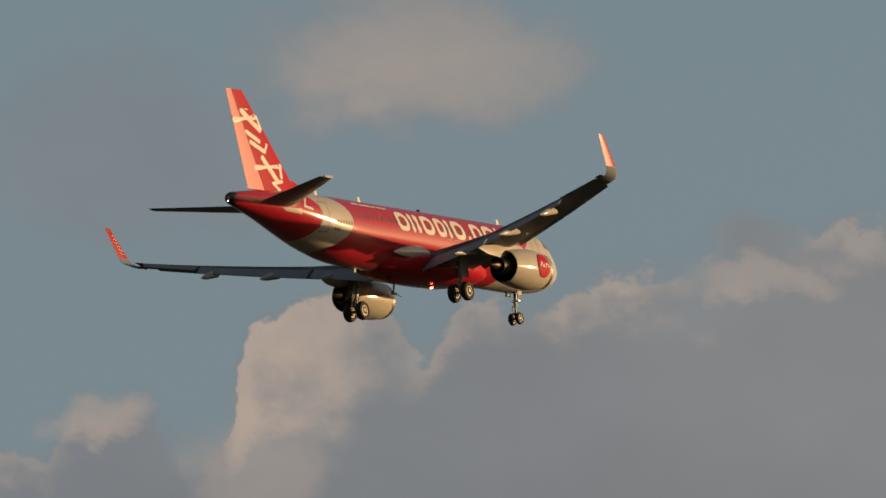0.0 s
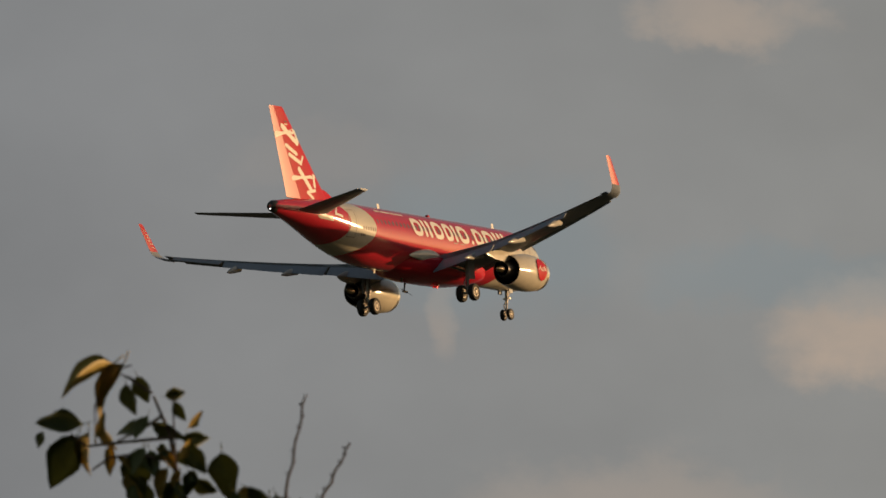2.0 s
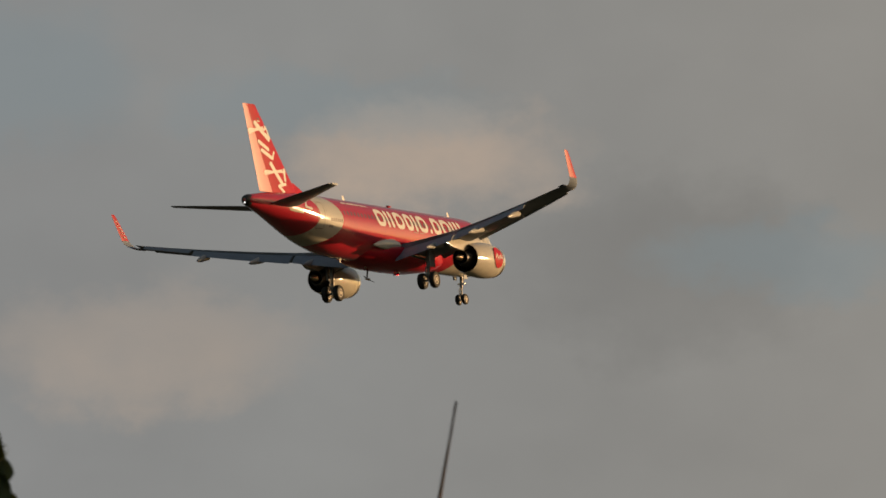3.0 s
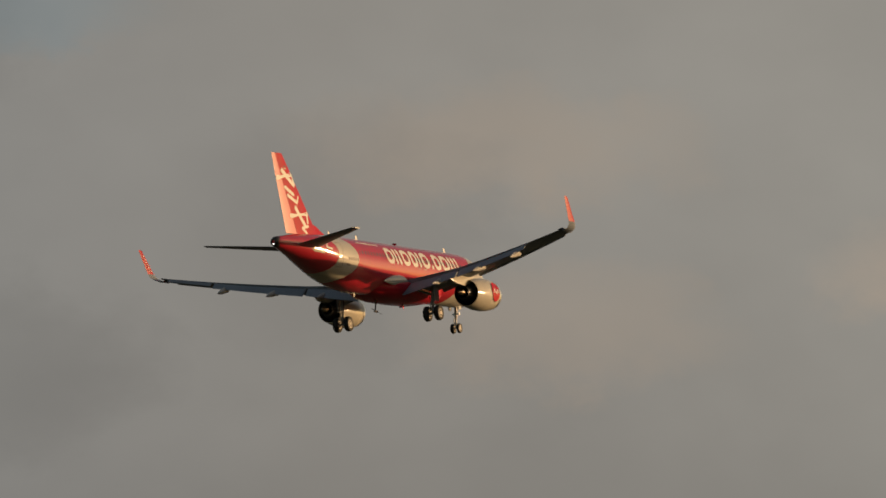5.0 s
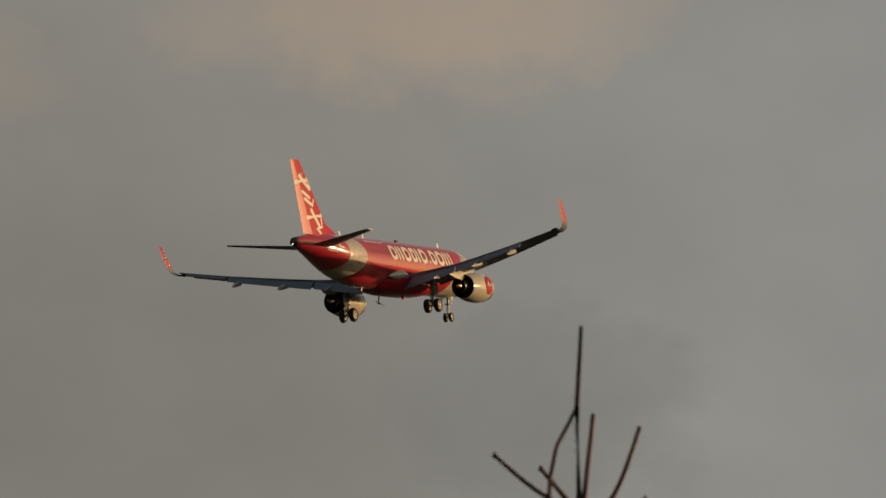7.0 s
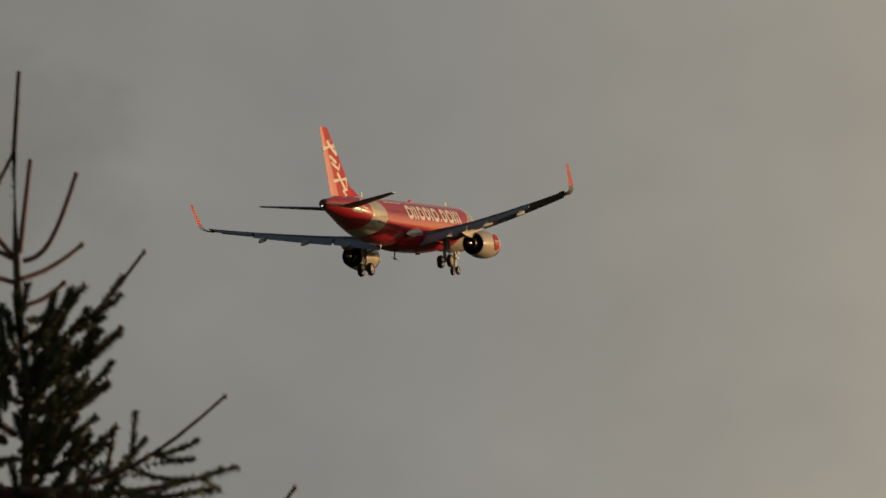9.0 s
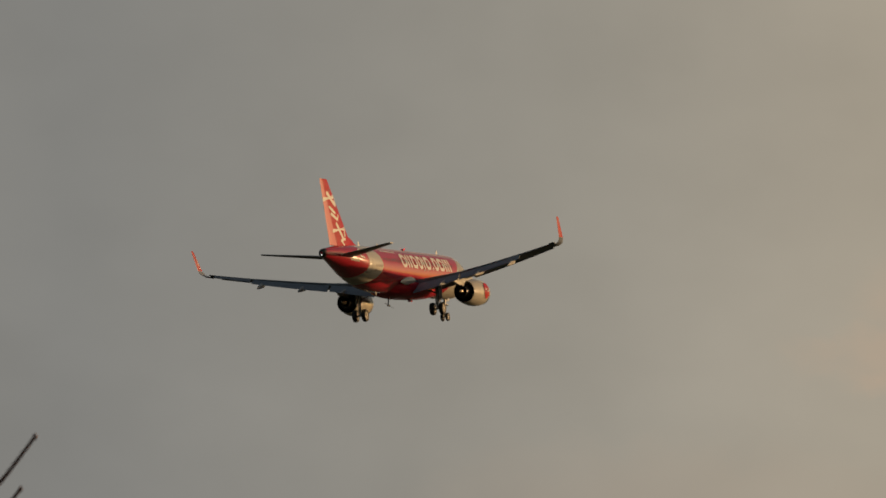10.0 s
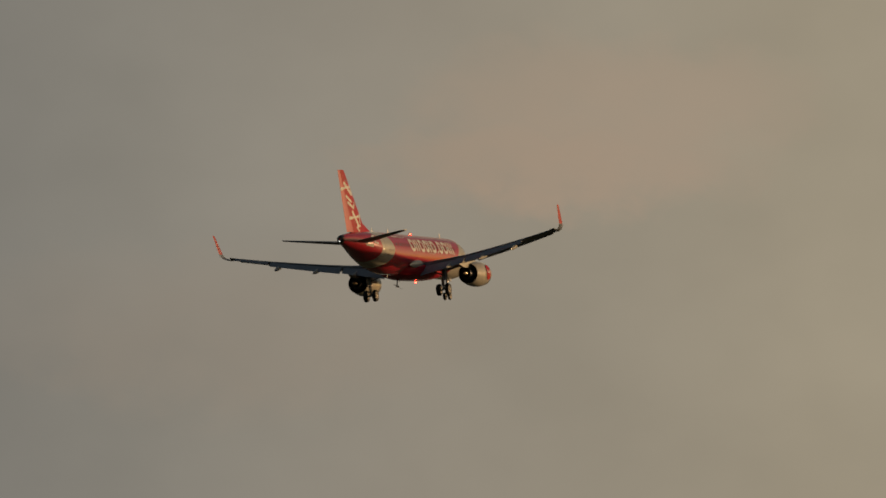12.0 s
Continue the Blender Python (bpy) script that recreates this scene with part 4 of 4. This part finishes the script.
    # crowded twigs inside the crown
    for i in range(120):
        dz = rng.uniform(0.60, 1.25)
        a = rng.random() * 2 * math.pi
        ro = rng.uniform(0.0, 0.10 + 0.16 * (dz - 0.55))
        o = Vector((0.02 + math.cos(a) * ro, math.sin(a) * ro, top - dz))
        ln = rng.uniform(0.08, 0.17)
        d = Vector((math.cos(a) * 0.9 + rng.uniform(-0.4, 0.4), math.sin(a) + rng.uniform(-0.4, 0.4), rng.uniform(0.3, 1.2))).normalized()
        shoot(bend(o, o + d * ln, 0.01, 4), 0.005, 0.0038, 2200, rng.random() < 0.4, 0.017)
    # a long lower bough that reaches out to the right
    bough = bend((0.05, 0.1, top - 1.04), (0.527, 0.15, top - 0.80), 0.06, 8)
    shoot(bough, 0.009, 0.0045, 900, length=0.016, bare=0.45)
    for k, dx, dz in ((3, 0.10, 0.10), (4, 0.015, 0.14), (5, 0.10, -0.01), (5, 0.11, 0.035), (4, 0.14, -0.03), (3, 0.02, 0.12), (2, 0.12, -0.06), (3, 0.14, -0.06), (2, -0.02, 0.11)):
        o = bough[k]
        shoot(bend(o, o + Vector((dx, 0.02, dz)), 0.01, 4), 0.0055, 0.004, 1500, True, 0.016)
    shoot(bend((0.42, 0.1, top - 1.33), (0.70, 0.1, top - 1.034), 0.03, 8), 0.008, 0.005, 700, length=0.016, bare=0.4)
    shoot(bend((0.50, 0.1, top - 1.32), (0.665, 0.1, top - 1.165), 0.02, 6), 0.007, 0.0048, 700, length=0.016, bare=0.4)
    shoot(bend((0.0, 0.05, top - 1.30), (0.50, 0.1, top - 1.33), 0.02, 6), 0.011, 0.008, 700, length=0.018)
    # the rest of the crown, down to the ground
    z = top - 1.05
    while z > 0.5:
        reach = min(1.5, 0.30 + (top - z) * 0.24)
        for k in range(8):
            a = rng.random() * 2 * math.pi
            ln = reach * rng.uniform(0.75, 1.1)
            tip = Vector((math.cos(a) * ln, math.sin(a) * ln, z + ln * rng.uniform(-0.12, 0.22)))
            pts = bend((0, 0, z), tip, 0.06 * ln, 6)
            shoot(pts, 0.013, 0.005, 420, False, 0.02)
            for j in (2, 3, 4, 5):
                for sg in (-1, 1):
                    o = pts[j]
                    d = Vector((math.cos(a + sg * 0.9), math.sin(a + sg * 0.9), rng.uniform(-0.15, 0.2))) * ln * rng.uniform(0.15, 0.3)
                    needles(fol_v, fol_f, [o, o + d], rng, 420, 0.02)
        z -= 0.30
    stuff_part("needles", fol_v, fol_f, M_NEEDLE, tree, "dark green spruce needles")


build_spruce()


def leaf_mesh(name, curl, fold, material):
    """An egg-shaped leaf, 1 long, curled along and folded across, with a short stalk."""
    bm = bmesh.new()
    n, m = 8, 4
    grid = []
    for i in range(n + 1):
        u = i / n
        half = 0.33 * math.sin(math.pi * u**0.75) ** 0.8 * (1 + 0.10 * math.sin(11 * u + 9 * curl)) if 0 < u < 1 else 0.006
        row = []
        for j in range(m + 1):
            v = -1 + 2 * j / m
            row.append(bm.verts.new((half * v * math.cos(fold * abs(v)), 0.10 * math.sin(7 * u + 3 * v) * half - half * abs(v) * math.sin(fold * abs(v)) + curl * u * u, u)))
        grid.append(row)
    for i in range(n):
        for j in range(m):
            bm.faces.new((grid[i][j], grid[i][j + 1], grid[i + 1][j + 1], grid[i + 1][j]))
    g = bmesh.ops.solidify(bm, geom=list(bm.faces), thickness=0.012)
    rod(bm, (0, 0, 0), (0, -0.05, -0.22), 0.014, 0.011, 5)
    me = bpy.data.meshes.new(name)
    bmesh.ops.recalc_face_normals(bm, faces=bm.faces)
    bm.to_mesh(me)
    bm.free()
    me.materials.append(material)
    me.shade_smooth()
    return me


LEAVES = [leaf_mesh("leaf", c, f, m) for c, f, m in ((0.25, 0.35, M_LEAF), (-0.3, 0.6, M_LEAF), (0.45, 0.2, M_LEAF), (0.15, 0.9, M_LEAFY), (-0.2, 0.4, M_LEAFY))]


def build_leafy_tree():
    rng = random.Random(11)
    tree = tagged(new("broadleaf_tree"), "broadleaf tree top with curled dark and yellowing leaves", "tree")
    tree.matrix_world = stand(2.526, 42.0)
    ref = 1.7 + 42.0 * math.tan(radians(8.18))
    k = 1 / 765.0

    def spot(px, py, depth=0.0):
        """Across and up from the tree's reference, in steps of 1/765 m."""
        return Vector(((px - 300) * k, depth, ref + (760 - py) * k))
    bm = bmesh.new()
    tube(bm, [(0.2, 0.1, 0), (0.15, 0.05, 2.0), (0.1, 0.1, 4.0), (0.05, 0.05, ref - 1.0), (0.03, 0, ref - 0.3), spot(318, 880), spot(298, 770), spot(268, 700)],
         [0.09, 0.075, 0.055, 0.03, 0.012, 0.0065, 0.0048, 0.003], 8)
    part("trunk", bm, M_BARK, tree, "slender brown trunk")

    def twig(pts, r0=0.0045, r1=0.0025):
        n = len(pts)
        part("branch", tube(bmesh.new(), pts, [r0 + (r1 - r0) * i / (n - 1) for i in range(n)], 6), M_BARK, tree)

    def leaf(px, py, size, angle, kind, turn=0.0, depth=None):
        """A leaf whose middle is at px, py; angle: the way its tip points, clockwise from up."""
        o = new("leaf", LEAVES[kind])
        o.parent = tree
        s = size * k
        m = Matrix.Translation(spot(px, py, rng.uniform(-0.06, 0.06) if depth is None else depth)) @ Matrix.Rotation(radians(angle), 4, "Y") @ Matrix.Rotation(radians(turn), 4, "Z")
        o.matrix_basis = m @ Matrix.Translation((0, 0, -s / 2)) @ Matrix.Diagonal((s, s, s, 1))

    # twigs of the top
    twig([spot(300, 775), spot(215, 784), spot(150, 792), spot(120, 770)])
    twig([spot(310, 820), spot(240, 805), spot(190, 812), spot(160, 835)])
    twig([spot(285, 735), spot(240, 765), spot(205, 782)])
    twig([spot(265, 695), spot(225, 668), spot(195, 655), spot(228, 645)])
    twig([spot(310, 830), spot(304, 740), spot(303, 700)], 0.003, 0.002)
    twig([spot(165, 790), spot(163, 720), spot(190, 660)], 0.003, 0.002)
    # the long bare shoots beside the crown
    for x0, y0, x1, y1 in ((500, 905, 540, 695), (560, 905, 620, 782)):
        pts = bend(spot(x0, y0), spot(x1, y1), 0.0, 10)
        pts = [p + Vector((0.003 * math.sin(i * 1.9), 0, 0)) for i, p in enumerate(pts)]
        twig(pts, 0.0042, 0.0028)
        for i, p in enumerate(pts[1:-1]):
            sd = 1 if i % 2 else -1
            twig([p, p + Vector((0.006 * sd, 0, 0.008))], 0.0032, 0.0018)
    twig([spot(320, 880), spot(400, 940), spot(500, 905)], 0.006, 0.0042)
    twig([spot(330, 950), spot(430, 960), spot(560, 905)], 0.006, 0.0042)
    # large leaves that stand clear
    for a in ((146, 668, 110, 243, 3, 62), (187, 690, 112, 210, 3, 80), (247, 683, 52, 160, 0, 20), (224, 708, 58, 170, 0, 40), (307, 696, 38, 80, 0, 10),
              (318, 725, 42, 140, 1, 30), (340, 744, 40, 30, 4, 60), (344, 777, 50, 95, 0, 30), (298, 752, 70, 100, 1, 60), (228, 755, 54, 265, 0, 40)):
        leaf(*a)
    for a in ((250, 765, 50, 200, 1, 30), (100, 760, 84, 262, 1, 20), (66, 786, 30, 200, 0, 20), (107, 815, 104, 208, 0, 5), (150, 802, 78, 185, 3, 70), (168, 758, 50, 10, 4, 60),
              (188, 772, 50, 150, 3, 40), (284, 793, 28, 180, 0, 0), (238, 838, 90, 195, 0, 10), (272, 822, 56, 160, 1, 20)):
        leaf(*a)
    for a in ((344, 818, 62, 150, 0, 20), (321, 800, 44, 20, 4, 60), (395, 842, 84, 175, 2, 15), (336, 864, 52, 190, 1, 10), (285, 862, 60, 200, 3, 30), (450, 878, 62, 100, 4, 40),
              (360, 870, 50, 120, 0, 30), (420, 900, 60, 160, 0, 10), (305, 880, 60, 180, 1, 10), (250, 890, 70, 200, 0, 10)):
        leaf(*a)
    for i in range(16):
        leaf(rng.uniform(190, 420), rng.uniform(800, 885), rng.uniform(30, 55), rng.uniform(120, 240), rng.choice((0, 1, 0, 3)), rng.uniform(-40, 40))
    # the crown that rises into view farther to the right and below
    for i in range(225):
        px = min(rng.gauss(570, 170), 880 - rng.uniform(0, 60))
        py = rng.uniform(885, 1250)
        edge = 892 + abs(px - 520) * (0.36 if px < 620 else 0.46) + rng.uniform(0, 35)
        if px > 600:
            edge += 22
        if py < edge:
            py = edge + rng.uniform(0, 120)
        leaf(px, py, rng.uniform(45, 85), rng.uniform(120, 240), rng.choice((0, 0, 1, 1, 2, 3)), rng.uniform(-50, 50), rng.uniform(-0.25, 0.25))
    # leaves that stand clear of this crown's outline
    for a in ((582, 945, 104, 165, 1, 15), (691, 963, 36, 50, 3, 40), (730, 974, 34, 180, 0, 10), (762, 1004, 46, 175, 0, 20), (524, 890, 30, 20, 1, 30), (505, 897, 34, 200, 0, 10),
              (466, 884, 66, 118, 1, 40), (450, 922, 70, 190, 3, 50), (480, 952, 112, 178, 0, 10), (545, 962, 70, 200, 2, 20), (772, 1018, 52, 190, 1, 10), (815, 1066, 84, 165, 0, 5),
              (610, 900, 60, 95, 1, 60), (560, 930, 80, 230, 0, 30)):
        leaf(*a)
    twig([spot(664, 981), spot(683, 1000), spot(699, 1040)], 0.0035, 0.003)
    twig([spot(691, 966), spot(682, 990)], 0.0016, 0.0016)
    twig([spot(640, 1000), spot(664, 981), spot(655, 988)], 0.003, 0.002)
    twig([spot(730, 980), spot(722, 1020), spot(700, 1060)], 0.003, 0.003)
    for i in range(14):
        a = spot(rng.gauss(520, 60), 1300)
        twig([a, spot(rng.uniform(300, 820), rng.uniform(960, 1040), rng.uniform(-0.2, 0.2))], 0.006, 0.003)
    # limbs and the lower crown
    verts, faces = [], []
    for i in range(16):
        z = rng.uniform(2.2, ref - 0.9)
        a = rng.random() * 2 * math.pi
        ln = rng.uniform(0.7, 1.3)
        tip = Vector((0.1 + math.cos(a) * ln, 0.05 + math.sin(a) * ln, z + ln * 0.6))
        tip.z = min(tip.z, ref - 0.75)
        pts = bend((0.1, 0.05, z), tip, 0.05, 5)
        twig(pts, 0.022, 0.006)
        for j in range(90):
            c = pts[rng.randrange(2, 6)] + Vector((rng.gauss(0, 0.18), rng.gauss(0, 0.18), rng.gauss(0, 0.16)))
            if c.z > ref - 0.62:
                continue
            s = rng.uniform(0.05, 0.1)
            d = Vector((rng.gauss(0, 1), rng.gauss(0, 1), rng.gauss(-0.6, 0.6))).normalized()
            q = d.to_track_quat("Z", "Y")
            b = len(verts)
            verts.extend([c, c + q @ Vector((0.35 * s, 0.08 * s, 0.35 * s)), c + q @ Vector((0.3 * s, 0.05 * s, 0.75 * s)), c + d * s, c + q @ Vector((-0.3 * s, 0.05 * s, 0.75 * s)), c + q @ Vector((-0.35 * s, 0.08 * s, 0.35 * s))])
            faces.extend([(b, b + 1, b + 2, b + 3), (b, b + 3, b + 4, b + 5)])
    stuff_part("crown", verts, faces, M_LEAF, tree, "dark green and yellowing leaves")


build_leafy_tree()


def build_shrub(az, dist, el, lean, tips):
    """A tall thin shrub of which only the tips reach into view."""
    rng = random.Random(int(az * 100))
    bush = tagged(new("shrub"), "tall thin shrub with a few dark leaves at its tips", "shrub")
    bush.matrix_world = stand(az, dist)
    top = 1.7 + dist * math.tan(radians(el))
    part("stem", tube(bmesh.new(), [(0.05, 0, 0), (0.0, 0.02, top * 0.5), (-lean, 0, top - 0.35), (0, 0, top)], [0.03, 0.022, 0.008, 0.003], 7), M_BARK, bush)
    for i in range(26):
        z = rng.uniform(top * 0.35, top - 0.95) if i > 5 else top - 0.03 - 0.045 * i
        a = rng.random() * 6.28
        ln = rng.uniform(0.12, 0.3) if i > 5 else rng.uniform(0.01, 0.03)
        foot = Vector((-lean * (z / top) * 0.8, 0, z)) if i > 5 else Vector((-lean * 0.1 * i, 0, z))
        tip = foot + Vector((math.cos(a) * ln, math.sin(a) * ln, ln * 0.3))
        if i > 5:
            tip.z = min(tip.z, top - 0.9)
            part("branch", tube(bmesh.new(), bend(foot, tip, 0.02, 4), [0.006, 0.005, 0.0045, 0.004, 0.003], 5), M_BARK, bush)
        if i > 5 or tips:
            for j in range(4 if i > 5 else 1):
                o = new("leaf", LEAVES[rng.randrange(4)])
                o.parent = bush
                s = rng.uniform(0.05, 0.085)
                o.matrix_basis = Matrix.Translation(foot.lerp(tip, 0.4 + 0.2 * j)) @ Euler((rng.uniform(0.8, 2.4), 0, rng.uniform(0, 6.28))).to_matrix().to_4x4() @ Matrix.Diagonal((s, s, s, 1))


build_shrub(4.964, 42.0, 7.735, 0.06, False)
build_shrub(5.172, 42.0, 7.10, 0.05, True)
build_shrub(6.98, 44.0, 6.10, 0.08, True)


# ---- what moves ----
def motions():
    start, speed = Vector((0.0, 1098.257, 191.777)) + EYE, Vector((34.6275, 53.1864, -2.8572))
    rows = []
    # seconds and a slight drift across the way, in metres
    for t, drift in ((0, 0.0), (1, 0.0), (2, 0.0), (2.5, -0.45), (2.7, -0.46), (3.5, -0.2), (4.3, 0.0), (5, 0.0), (6, 0.0), (7, 0.0), (8, 0.0), (8.5, 0.0), (9, 0.41), (9.5, 0.0), (10, 0.0),
                     (11, 0.0), (12, 0.0)):
        p = start + speed * t
        across = Vector((p.y, -p.x, 0.0)).normalized() * drift
        p = p + across
        rows.append((float(t), pose(p.x, p.y, p.z, -3.496, -3.220, 58.139)))
    walk(airplane, rows)
    # the beacons turn about once a second, each at its own pace
    for lamp, s, z in BEACONS:
        p = at(s, 0, z)
        first, turn = (211.0, 1.0945) if z < 0 else (31.0, 1.0435)
        walk(lamp, [(k * 0.2, pose(p.x, p.y, p.z, 0, 0, first + 360.0 * k * 0.2 / turn)) for k in range(61)])


motions()
